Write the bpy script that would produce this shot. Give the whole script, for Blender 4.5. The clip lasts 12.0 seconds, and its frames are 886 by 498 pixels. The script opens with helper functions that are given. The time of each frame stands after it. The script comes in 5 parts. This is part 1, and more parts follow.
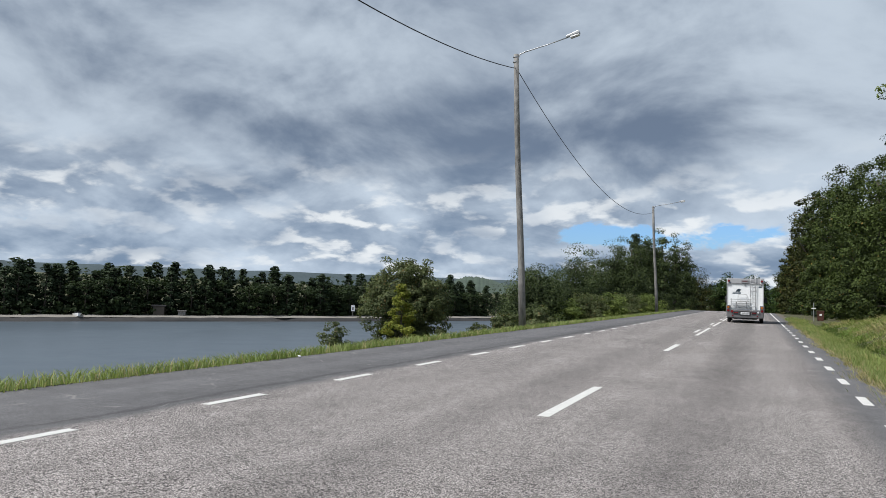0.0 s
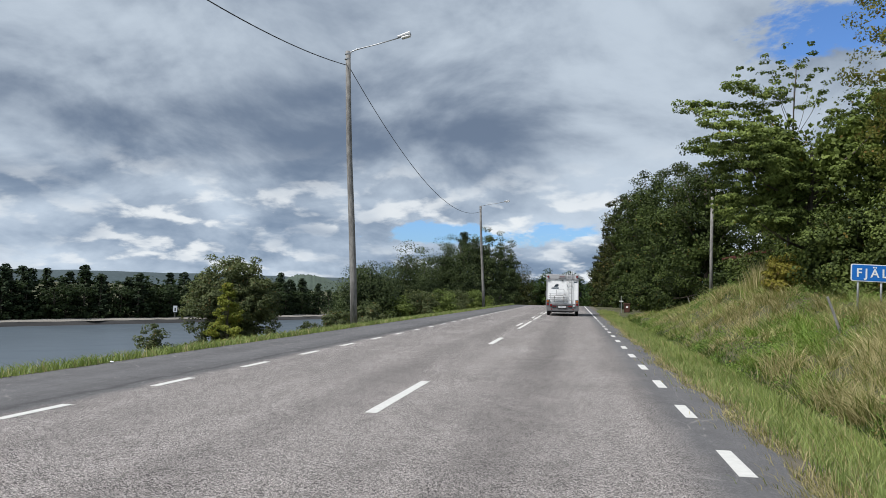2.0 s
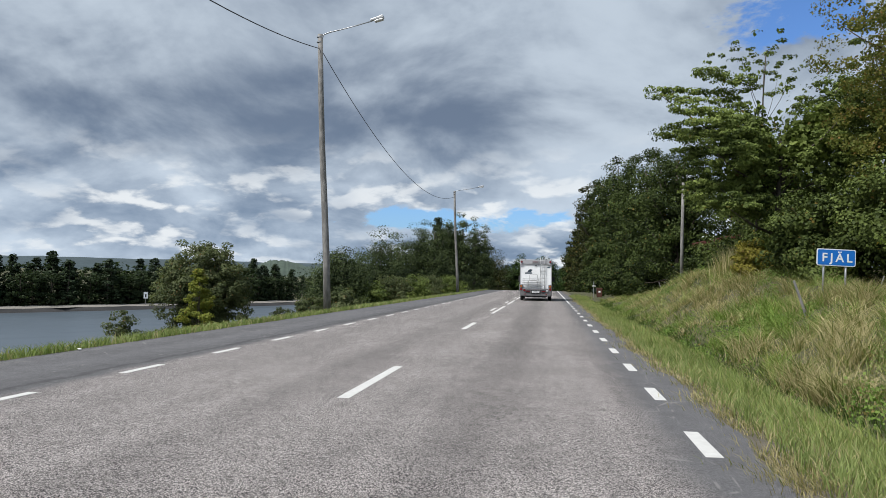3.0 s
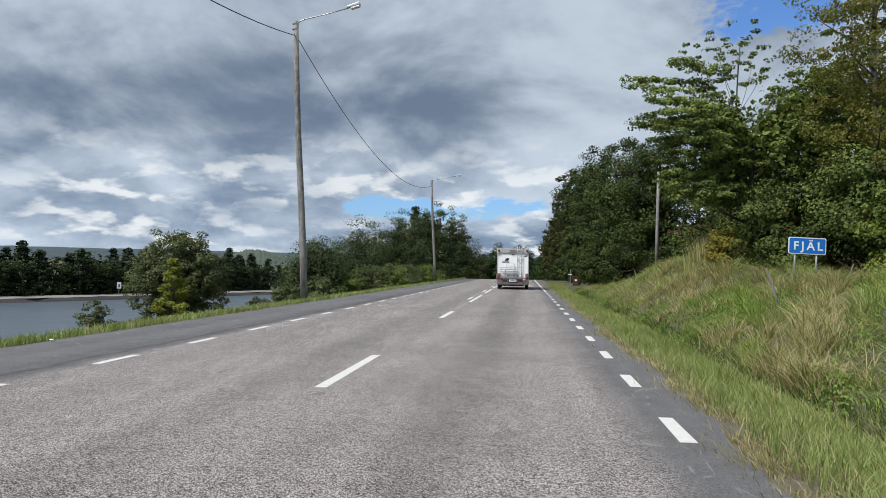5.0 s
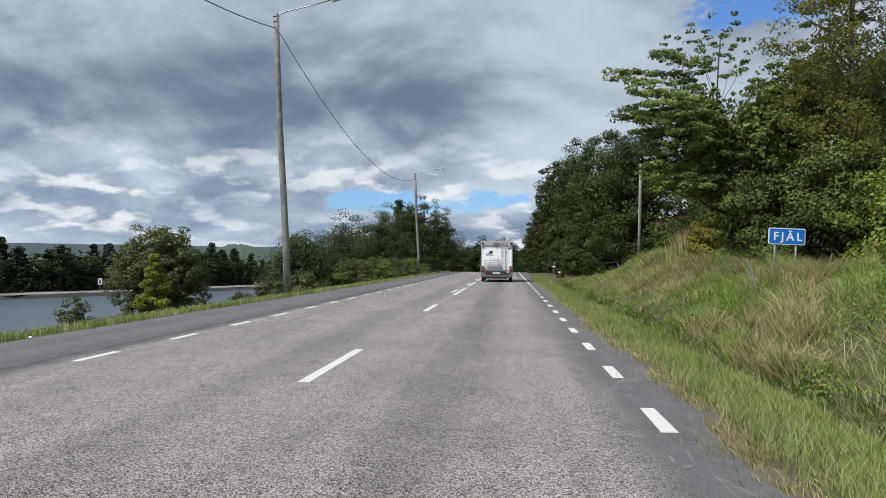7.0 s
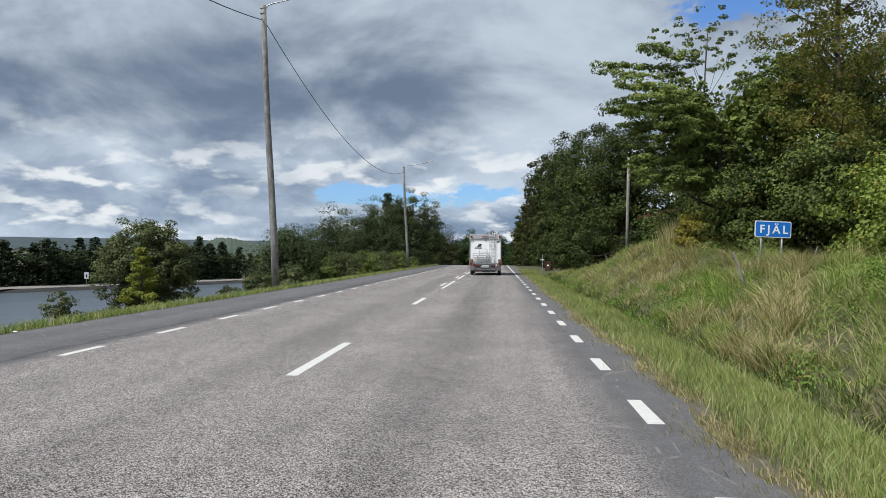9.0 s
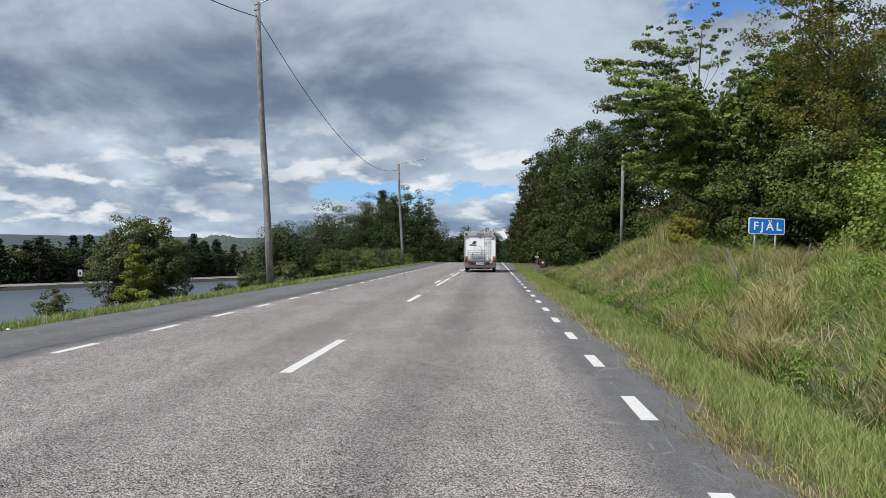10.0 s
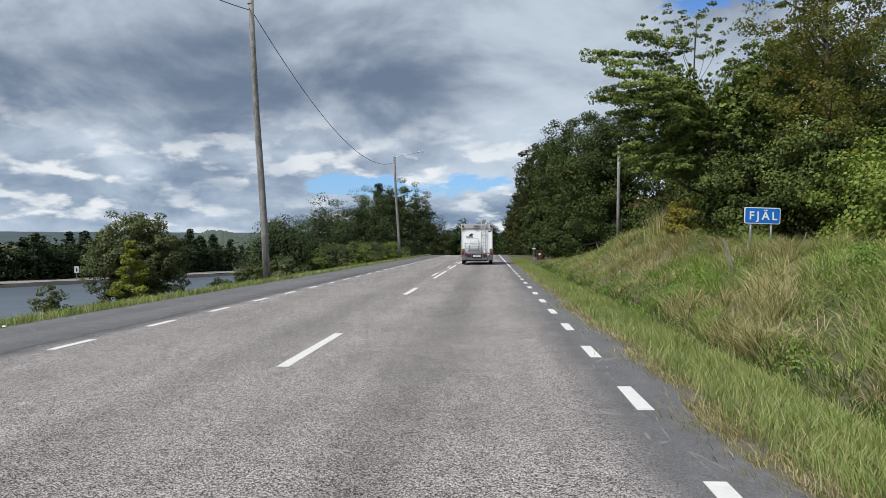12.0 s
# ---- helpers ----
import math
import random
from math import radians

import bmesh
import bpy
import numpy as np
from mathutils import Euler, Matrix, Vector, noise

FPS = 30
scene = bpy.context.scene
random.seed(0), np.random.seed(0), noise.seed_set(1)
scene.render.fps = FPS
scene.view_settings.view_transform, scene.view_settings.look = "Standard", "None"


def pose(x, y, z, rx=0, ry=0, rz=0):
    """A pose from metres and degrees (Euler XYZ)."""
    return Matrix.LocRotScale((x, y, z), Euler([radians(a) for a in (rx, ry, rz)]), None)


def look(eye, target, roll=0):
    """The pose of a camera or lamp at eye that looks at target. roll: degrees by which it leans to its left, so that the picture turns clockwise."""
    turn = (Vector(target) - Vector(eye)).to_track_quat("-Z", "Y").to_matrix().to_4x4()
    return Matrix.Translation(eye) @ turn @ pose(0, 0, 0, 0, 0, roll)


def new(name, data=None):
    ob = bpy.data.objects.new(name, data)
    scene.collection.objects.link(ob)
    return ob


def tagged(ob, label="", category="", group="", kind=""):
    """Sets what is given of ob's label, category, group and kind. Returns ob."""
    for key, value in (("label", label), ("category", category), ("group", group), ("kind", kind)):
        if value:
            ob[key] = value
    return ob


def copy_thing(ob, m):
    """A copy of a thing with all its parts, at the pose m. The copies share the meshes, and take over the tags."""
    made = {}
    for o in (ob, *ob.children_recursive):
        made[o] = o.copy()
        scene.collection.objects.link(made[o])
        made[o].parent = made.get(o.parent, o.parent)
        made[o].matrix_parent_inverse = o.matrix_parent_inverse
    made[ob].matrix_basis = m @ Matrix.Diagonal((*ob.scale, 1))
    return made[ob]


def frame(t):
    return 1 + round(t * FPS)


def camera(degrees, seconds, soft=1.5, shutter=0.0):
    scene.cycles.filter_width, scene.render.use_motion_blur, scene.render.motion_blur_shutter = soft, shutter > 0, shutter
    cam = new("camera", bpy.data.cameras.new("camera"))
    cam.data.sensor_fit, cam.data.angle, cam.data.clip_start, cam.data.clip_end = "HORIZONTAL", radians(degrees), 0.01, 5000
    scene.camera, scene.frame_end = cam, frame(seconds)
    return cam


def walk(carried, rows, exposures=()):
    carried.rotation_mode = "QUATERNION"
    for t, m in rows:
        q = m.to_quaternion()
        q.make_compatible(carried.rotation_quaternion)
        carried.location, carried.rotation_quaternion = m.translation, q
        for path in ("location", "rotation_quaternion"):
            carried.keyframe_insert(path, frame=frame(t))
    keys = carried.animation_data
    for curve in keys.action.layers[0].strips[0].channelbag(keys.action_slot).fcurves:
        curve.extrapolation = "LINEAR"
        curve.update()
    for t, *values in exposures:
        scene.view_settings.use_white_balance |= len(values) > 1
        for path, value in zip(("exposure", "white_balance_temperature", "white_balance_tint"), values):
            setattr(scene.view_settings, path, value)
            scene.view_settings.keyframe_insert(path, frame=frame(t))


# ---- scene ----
cam = camera(63.68, 12.0, 0.8)
EYE = 1.487
PATH = [
    (0, pose(-0.146, -0.023, 1.499, 93.40, -1.90, 23.76)),
    (0.5, pose(-0.148, -0.028, 1.509, 94.46, -1.56, 17.06)),
    (1, pose(-0.142, -0.047, 1.516, 94.75, -1.39, 13.70)),
    (1.5, pose(-0.107, -0.041, 1.511, 94.31, -1.28, 11.79)),
    (2, pose(-0.078, -0.049, 1.505, 93.55, -1.15, 10.41)),
    (2.5, pose(-0.065, -0.033, 1.502, 92.92, -1.08, 9.24)),
    (3, pose(-0.055, -0.028, 1.500, 92.42, -0.98, 8.35)),
    (5, pose(-0.059, -0.025, 1.496, 91.57, -0.83, 6.53)),
    (5.5, pose(-0.059, -0.033, 1.500, 91.42, -0.78, 6.19)),
    (6, pose(-0.052, -0.021, 1.498, 91.30, -0.68, 5.85)),
    (6.5, pose(-0.049, -0.022, 1.496, 91.17, -0.53, 5.54)),
    (7, pose(-0.037, -0.014, 1.499, 91.03, -0.35, 5.27)),
    (9, pose(-0.026, -0.010, 1.496, 90.50, -0.26, 4.38)),
    (9.5, pose(-0.017, -0.004, 1.490, 90.38, -0.29, 4.19)),
    (10, pose(-0.017, -0.008, 1.491, 90.28, -0.21, 3.97)),
    (10.5, pose(-0.014, -0.022, 1.489, 90.17, -0.05, 3.84)),
    (11, pose(-0.009, -0.015, 1.493, 90.04, 0.11, 3.73)),
    (11.5, pose(-0.003, 0.010, 1.489, 89.88, 0.25, 3.70)),
    (12, pose(0.000, 0.000, 1.487, 89.70, 0.36, 3.73)),
]
walk(cam, PATH)

# ---- light ----
SUN_EL, SUN_AZ = 52.0, 226.0     # height and compass bearing of the sun, 0 = along the road
sun = new("sun", bpy.data.lights.new("sun", "SUN"))
sun.data.energy, sun.data.angle, sun.data.color = 4.7, radians(20), (1.0, 0.97, 0.935)
to_sun = Vector((math.sin(radians(SUN_AZ)) * math.cos(radians(SUN_EL)),
                 math.cos(radians(SUN_AZ)) * math.cos(radians(SUN_EL)), math.sin(radians(SUN_EL))))
sun.matrix_world = look(to_sun * 50, (0, 0, 0))


class Graph:
    """A short way to write node trees."""

    def __init__(self, tree):
        self.tree = tree
        tree.nodes.clear()

    def add(self, kind, **settings):
        n = self.tree.nodes.new(kind)
        ins = settings.pop("ins", {})
        if "operation" in settings:
            n.operation = settings["operation"]
        if "interpolation_type" in settings:
            n.interpolation_type = settings["interpolation_type"]
        if "data_type" in settings:
            n.data_type, n.blend_type = settings["data_type"], settings["blend_type"]
        if "feature" in settings:
            n.feature = settings["feature"]
        if "sky_type" in settings:
            n.sky_type, n.sun_disc = settings["sky_type"], settings["sun_disc"]
            n.sun_elevation, n.sun_rotation = settings["sun_elevation"], settings["sun_rotation"]
        for k, v in ins.items():
            self.put(n.inputs[k], v)
        return n

    def put(self, socket, v):
        if isinstance(v, bpy.types.NodeSocket):
            self.tree.links.new(v, socket)
        elif isinstance(v, bpy.types.Node):
            self.tree.links.new(v.outputs[0], socket)
        else:
            socket.default_value = v

    def math(self, op, a, b=0.0, c=0.0):
        n = self.add("ShaderNodeMath", operation=op)
        for i, v in enumerate((a, b, c)):
            self.put(n.inputs[i], v)
        return n.outputs[0]

    def span(self, v, a, b, c=0.0, d=1.0):
        n = self.add("ShaderNodeMapRange", interpolation_type="SMOOTHSTEP")
        for k, w in zip(("Value", "From Min", "From Max", "To Min", "To Max"), (v, a, b, c, d)):
            self.put(n.inputs[k], w)
        return n.outputs[0]

    def mix(self, f, a, b, blend="MIX"):
        n = self.add("ShaderNodeMix", data_type="RGBA", blend_type=blend)
        self.put(n.inputs[0], f)
        for i, v in ((6, a), (7, b)):
            self.put(n.inputs[i], (*v, 1) if isinstance(v, tuple) and len(v) == 3 else v)
        return n.outputs[2]

    def noise(self, vec, scale, detail=4.0, rough=0.55, distort=0.0):
        n = self.add("ShaderNodeTexNoise", ins={"Scale": scale, "Detail": detail, "Roughness": rough, "Distortion": distort})
        self.put(n.inputs["Vector"], vec)
        return n.outputs[0]


def build_sky():
    world = bpy.data.worlds.new("sky")
    scene.world = world
    world.use_nodes = True
    g = Graph(world.node_tree)
    sky = g.add("ShaderNodeTexSky", sky_type="NISHITA", sun_disc=False, sun_elevation=radians(SUN_EL), sun_rotation=radians(SUN_AZ))
    blue = g.mix(1.0, sky.outputs[0], (0.075, 0.108, 0.158), "MULTIPLY")
    way = g.add("ShaderNodeTexCoord").outputs["Generated"]
    sep = g.add("ShaderNodeSeparateXYZ", ins={0: way})
    up = g.math("MAXIMUM", sep.outputs[2], 0.0)
    flat = g.math("DIVIDE", 1.0, g.math("ADD", up, 0.40))
    u, v = g.math("MULTIPLY", sep.outputs[0], flat), g.math("MULTIPLY", sep.outputs[1], flat)
    plane = g.add("ShaderNodeCombineXYZ", ins={0: u, 1: v, 2: SKY_SEED[0]}).outputs[0]
    plane2 = g.add("ShaderNodeCombineXYZ", ins={0: u, 1: v, 2: SKY_SEED[1]}).outputs[0]
    # the same cloud a little higher up: thick cloud is dark, its upper rims are lit
    flat_up = g.math("DIVIDE", 1.0, g.math("ADD", up, 0.432))
    above = g.add("ShaderNodeCombineXYZ", ins={0: g.math("MULTIPLY", sep.outputs[0], flat_up), 1: g.math("MULTIPLY", sep.outputs[1], flat_up), 2: SKY_SEED[0]}).outputs[0]
    thick = g.noise(plane, 2.7, 10.0, 0.54, 0.25)
    rim = g.math("SUBTRACT", thick, g.noise(above, 2.7, 10.0, 0.54, 0.25))
    big = g.noise(plane2, 1.3, 2.0, 0.5)
    value = g.math("ADD", g.math("MULTIPLY", g.math("SUBTRACT", 0.5, thick), 0.95), g.math("MULTIPLY", rim, 2.6))
    value = g.math("ADD", value, g.math("MULTIPLY", g.math("SUBTRACT", big, 0.5), 0.9))
    # broad thin and thick parts of the cloud deck: bearing, height, half width, amount
    for az, el, wide, amount in ((7, 17, 15, 0.42), (-8, 9.8, 9, -0.42), (-22, 10.2, 10, -0.40), (-36, 10, 8, -0.16), (-27, 7.8, 4.5, 0.34), (-18, 7.2, 3.5, 0.20), (-25, 4.5, 7, -0.12), (-30, 20, 14, 0.36), (-46, 24, 14, 0.16), (-14, 26, 14, 0.08), (30, 14, 14, 0.2), (-50, 10, 8, 0.16)):
        a, e = radians(az), radians(el)
        d = g.add("ShaderNodeVectorMath", operation="DISTANCE", ins={0: way, 1: (math.sin(a) * math.cos(e), math.cos(a) * math.cos(e), math.sin(e))}).outputs["Value"]
        value = g.math("ADD", value, g.span(d, 0.0, math.tan(radians(wide)), amount, 0.0))
    shade = g.span(value, -0.52, 0.50)
    low = g.span(up, 0.03, 0.24, 1.0, 0.0)
    dark = g.mix(low, (0.152, 0.204, 0.294), (0.200, 0.280, 0.402))
    lit = g.mix(low, (0.530, 0.612, 0.708), (0.590, 0.690, 0.810))
    cloud = g.mix(shade, dark, lit)
    # small heaps low over the horizon
    for_low = [g.math("DIVIDE", 1.0, g.math("ADD", up, c)) for c in (0.33, 0.349)]
    low_plane, low_above = [g.add("ShaderNodeCombineXYZ", ins={0: g.math("MULTIPLY", sep.outputs[0], q), 1: g.math("MULTIPLY", sep.outputs[1], q), 2: SKY_SEED[1] + 4.0}).outputs[0] for q in for_low]
    heap = g.noise(low_plane, 6.6, 7.0, 0.50, 0.2)
    heap_rim = g.math("SUBTRACT", heap, g.noise(low_above, 6.6, 7.0, 0.50, 0.2))
    white = g.span(g.math("ADD", g.math("SUBTRACT", heap, 0.5), g.math("MULTIPLY", heap_rim, 1.9)), -0.06, 0.42)
    white = g.math("MULTIPLY", white, g.span(g.noise(plane2, 3.4, 3.0, 0.5), 0.36, 0.62, 0.25, 1.0))
    cloud = g.mix(g.math("MULTIPLY", white, g.span(up, 0.09, 0.22, 0.9, 0.0)), cloud, (0.86, 0.90, 0.93))
    gap_noise = g.noise(plane2, 5.0, 9.0, 0.62, 0.2)
    # breaks in the cloud: bearing, height, half width in degrees
    for az, el, wide, amount in ((19, 19.5, 12, 0.38), (-7, 4.6, 9, 0.31), (-58, 13.5, 10, 0.26), (-14, 4.9, 8, 0.27), (1, 5.2, 6, 0.27), (-43, 6.0, 7, 0.18), (-35, 4.0, 6, 0.14)):
        a, e = radians(az), radians(el)
        d = g.add("ShaderNodeVectorMath", operation="DISTANCE", ins={0: g.add("ShaderNodeVectorMath", operation="MULTIPLY", ins={0: way, 1: (1, 1, 2.2 if el > 10 else 4.2)}).outputs[0],
                  1: (math.sin(a) * math.cos(e), math.cos(a) * math.cos(e), (2.2 if el > 10 else 4.2) * math.sin(e))}).outputs["Value"]
        gap_noise = g.math("ADD", gap_noise, g.span(d, 0.0, math.tan(radians(wide)), amount, 0.0))
    gap = g.span(gap_noise, SKY_GAP, SKY_GAP + 0.11)
    gap = g.math("MULTIPLY", gap, g.span(up, 0.0, 0.05))
    out = g.mix(gap, cloud, blue)
    back = g.add("ShaderNodeBackground", ins={0: out, 1: 1.0})
    g.add("ShaderNodeOutputWorld", ins={0: back})


SKY_SEED, SKY_GAP = (8.2, 9.9), 0.715
build_sky()


# ---- materials ----
def material(name, rough=0.6, metal=0.0):
    m = bpy.data.materials.new(name)
    m.use_nodes = True
    g = Graph(m.node_tree)
    p = g.add("ShaderNodeBsdfPrincipled", ins={"Roughness": rough, "Metallic": metal})
    g.add("ShaderNodeOutputMaterial", ins={0: p})
    return m, g, p


def bump(g, p, height, strength, distance):
    b = g.add("ShaderNodeBump", ins={"Strength": strength, "Distance": distance, "Height": height})
    g.put(p.inputs["Normal"], b.outputs[0])


def coords(g):
    return g.add("ShaderNodeTexCoord").outputs["Object"]


def paint(name, colour, rough=0.5, metal=0.0, vary=0.12, scale=6.0, relief=0.0):
    m, g, p = material(name, rough, metal)
    co = coords(g)
    n = g.noise(co, scale, 6.0)
    low = tuple(c * (1 - vary) for c in colour)
    high = tuple(min(1.0, c * (1 + vary)) for c in colour)
    g.put(p.inputs["Base Color"], g.mix(n, low, high))
    g.put(p.inputs["Roughness"], g.span(g.noise(co, scale * 5, 3.0), 0.3, 0.7, rough * 0.85, min(1.0, rough * 1.15)))
    if relief:
        bump(g, p, g.noise(co, scale * 12, 4.0), relief, 0.01)
    return m


def asphalt(name, lane, side, tracks):
    """Worn chip asphalt: a pale lane that fades into dark shoulders, with a tar seam."""
    m, g, p = material(name, 0.88)
    p.inputs["Specular IOR Level"].default_value = 0.3
    co = coords(g)
    x = g.add("ShaderNodeSeparateXYZ", ins={0: co}).outputs[0]
    x = g.math("ADD", x, g.span(g.noise(co, 0.9, 6.0, 0.65), 0.2, 0.8, -0.12, 0.12))
    stone = g.add("ShaderNodeTexVoronoi", feature="F1", ins={"Vector": co, "Scale": 104.0})
    inner = g.math("MULTIPLY", g.span(x, -6.72, -6.38), g.span(x, 0.72, 1.30, 1.0, 0.0))
    rough_share = g.math("ADD", g.math("MULTIPLY", inner, 0.58), 0.28)
    pick = g.add("ShaderNodeSeparateColor", ins={0: stone.outputs["Color"]}).outputs[0]
    pit = g.span(stone.outputs["Distance"], 0.30, 0.62, 0.32, -0.95)
    grit = g.math("ADD", 1.0, g.math("MULTIPLY", rough_share, g.math("ADD", pit, g.span(pick, 0.1, 0.95, -0.55, 0.65))))
    fine = g.span(g.noise(co, 200.0, 3.0), 0.3, 0.7, 0.75, 1.25)
    patch = g.span(g.noise(co, 0.35, 6.0, 0.6), 0.3, 0.7, 0.90, 1.10)
    blot = g.span(g.noise(co, 3.0, 6.0, 0.65), 0.3, 0.7, 0.90, 1.10)
    stretched = g.add("ShaderNodeMapping", ins={"Vector": co, "Scale": (1.0, 0.05, 1.0)})
    streak = g.span(g.noise(stretched, 1.6, 5.0), 0.3, 0.7, 0.90, 1.10)
    value = g.math("MULTIPLY", g.math("MULTIPLY", g.math("MULTIPLY", grit, fine), g.math("MULTIPLY", patch, blot)), streak)
    for centre, half, depth in tracks:
        away = g.math("ABSOLUTE", g.math("SUBTRACT", x, centre))
        value = g.math("MULTIPLY", value, g.span(away, half * 0.15, half, 1 - depth, 1.0))
    seam = g.math("ABSOLUTE", g.math("ADD", x, 6.86))
    value = g.math("MULTIPLY", value, g.math("MULTIPLY", g.span(seam, 0.01, 0.10, 0.70, 1.0), g.span(seam, 0.05, 0.6, 0.84, 1.0)))
    tone = g.mix(inner, side, lane)
    colour = g.mix(1.0, tone, g.add("ShaderNodeCombineColor", ins={0: value, 1: value, 2: value}).outputs[0], "MULTIPLY")
    # pale scratches and crumbs on the shoulder
    crumb = g.add("ShaderNodeTexVoronoi", feature="F1", ins={"Vector": co, "Scale": 2.1})
    spot = g.span(crumb.outputs["Distance"], 0.012, 0.03, 1.0, 0.0)
    colour = g.mix(g.math("MULTIPLY", spot, 0.5), colour, (0.05, 0.045, 0.04))
    # pale hairline cracks and scrapes outside the lane
    bent = g.add("ShaderNodeMapping", ins={"Vector": co, "Scale": (1.5, 0.4, 1.0), "Rotation": (0, 0, 0.15)})
    crack = g.add("ShaderNodeTexVoronoi", feature="DISTANCE_TO_EDGE", ins={"Vector": bent, "Scale": 1.3})
    line = g.math("MULTIPLY", g.span(crack.outputs["Distance"], 0.004, 0.016, 1.0, 0.0), g.math("SUBTRACT", 1.0, inner))
    line = g.math("MULTIPLY", line, g.span(g.noise(co, 2.2, 5.0), 0.48, 0.62))
    colour = g.mix(g.math("MULTIPLY", line, 0.55), colour, (0.27, 0.26, 0.25))
    g.put(p.inputs["Base Color"], colour)
    bump(g, p, g.math("ADD", stone.outputs["Distance"], g.noise(co, 160.0, 2.0)), 0.5, 0.004)
    return m


def leaf_material(name, a, b, dry=(0.16, 0.12, 0.03), dry_share=0.03, through_light=0.28):
    m = bpy.data.materials.new(name)
    m.use_nodes = True
    g = Graph(m.node_tree)
    geo = g.add("ShaderNodeNewGeometry")
    rnd = geo.outputs["Random Per Island"]
    wide = g.span(g.noise(coords(g), 0.45, 3.0), 0.35, 0.65)
    f = g.math("ADD", g.math("MULTIPLY", rnd, 0.5), g.math("MULTIPLY", wide, 0.5))
    colour = g.mix(f, a, b)
    rnd2 = g.math("FRACT", g.math("MULTIPLY", rnd, 37.0))
    colour = g.mix(g.math("LESS_THAN", rnd2, dry_share), colour, dry)
    p = g.add("ShaderNodeBsdfPrincipled", ins={"Base Color": colour, "Roughness": 0.6})
    p.inputs["Specular IOR Level"].default_value = 0.14
    t = g.add("ShaderNodeBsdfTranslucent", ins={0: g.mix(0.5, colour, g.mix(1.0, colour, (1.5, 1.7, 0.6), "MULTIPLY"))})
    s = g.add("ShaderNodeMixShader", ins={0: through_light, 1: p.outputs[0], 2: t.outputs[0]})
    g.add("ShaderNodeOutputMaterial", ins={0: s})
    return m


def ground_material():
    m, g, p = material("earth_and_turf", 0.95)
    co = coords(g)
    n = g.span(g.noise(co, 0.5, 8.0, 0.65), 0.35, 0.65)
    fine = g.noise(co, 14.0, 5.0)
    colour = g.mix(n, (0.055, 0.070, 0.022), (0.125, 0.112, 0.055))
    colour = g.mix(g.span(fine, 0.35, 0.7), g.mix(0.5, colour, (0.03, 0.03, 0.015)), colour)
    g.put(p.inputs["Base Color"], colour)
    bump(g, p, g.noise(co, 9.0, 6.0), 0.8, 0.08)
    return m


def bark_material(name, a, b):
    m, g, p = material(name, 0.9)
    co = g.add("ShaderNodeMapping", ins={"Vector": coords(g), "Scale": (1, 1, 0.25)})
    n = g.noise(co, 9.0, 6.0)
    g.put(p.inputs["Base Color"], g.mix(g.span(n, 0.35, 0.65), a, b))
    bump(g, p, n, 0.7, 0.03)
    return m


def water_material():
    m, g, p = material("river_water", 0.08)
    co = coords(g)
    stretched = g.add("ShaderNodeMapping", ins={"Vector": co, "Scale": (0.5, 1.0, 1.0)})
    n1, n2 = g.noise(stretched, 1.4, 5.0, 0.6), g.noise(co, 0.05, 4.0)
    g.put(p.inputs["Base Color"], (0.085, 0.108, 0.130, 1))
    g.put(p.inputs["Roughness"], g.span(n2, 0.35, 0.65, 0.34, 0.46))
    p.inputs["IOR"].default_value = 1.33
    bump(g, p, n1, 0.3, 0.04)
    return m


M_ROAD = asphalt("worn_chip_asphalt", (0.356, 0.327, 0.313), (0.142, 0.140, 0.144), ((-0.8, 0.75, 0.26), (0.95, 0.45, 0.10), (-5.3, 0.6, 0.08), (-3.3, 0.8, 0.17)))
M_LINE = paint("white_road_paint", (0.60, 0.595, 0.57), 0.7, vary=0.2, scale=11.0, relief=0.3)
M_GROUND = ground_material()
M_WATER = water_material()
M_GRAVEL = paint("pale_shore_gravel", (0.24, 0.225, 0.20), 0.95, vary=0.35, scale=2.0, relief=0.5)
# near-black for the far bank's shade, dark reflection and mud
M_SHORE_SHADE = paint("shore_shade_dark", (0.045, 0.042, 0.04), 0.6, vary=0.4, scale=1.5, relief=0.5)
M_DIRT = paint("gravel_verge_soil", (0.125, 0.110, 0.084), 0.95, vary=0.5, scale=14.0, relief=0.8)
M_BARK = bark_material("brown_bark", (0.05, 0.042, 0.033), (0.12, 0.10, 0.08))
M_WOOD_GREY = bark_material("weathered_pole_wood", (0.150, 0.145, 0.138), (0.265, 0.258, 0.245))
# dark ends of the next six leaf colours stand in for shade inside crowns
L_MAPLE = leaf_material("broad_green_leaf", (0.022, 0.042, 0.010), (0.235, 0.295, 0.080), dry_share=0.008, through_light=0.20)
L_UNDER = leaf_material("understorey_leaf_shade_in", (0.010, 0.021, 0.006), (0.165, 0.212, 0.056), dry_share=0.01, through_light=0.13)
# these four are darkened further: shade on the tree rows, put into the leaves
L_DARK = leaf_material("shade_dark_leaf", (0.010, 0.024, 0.007), (0.056, 0.092, 0.022), dry_share=0.0, through_light=0.12)
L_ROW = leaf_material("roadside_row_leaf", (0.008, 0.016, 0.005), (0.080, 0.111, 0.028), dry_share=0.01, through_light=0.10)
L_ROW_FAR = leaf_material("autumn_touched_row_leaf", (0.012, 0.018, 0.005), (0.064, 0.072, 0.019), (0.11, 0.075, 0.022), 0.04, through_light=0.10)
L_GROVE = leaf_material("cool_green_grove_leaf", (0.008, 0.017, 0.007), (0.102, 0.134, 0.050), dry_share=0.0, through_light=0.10)
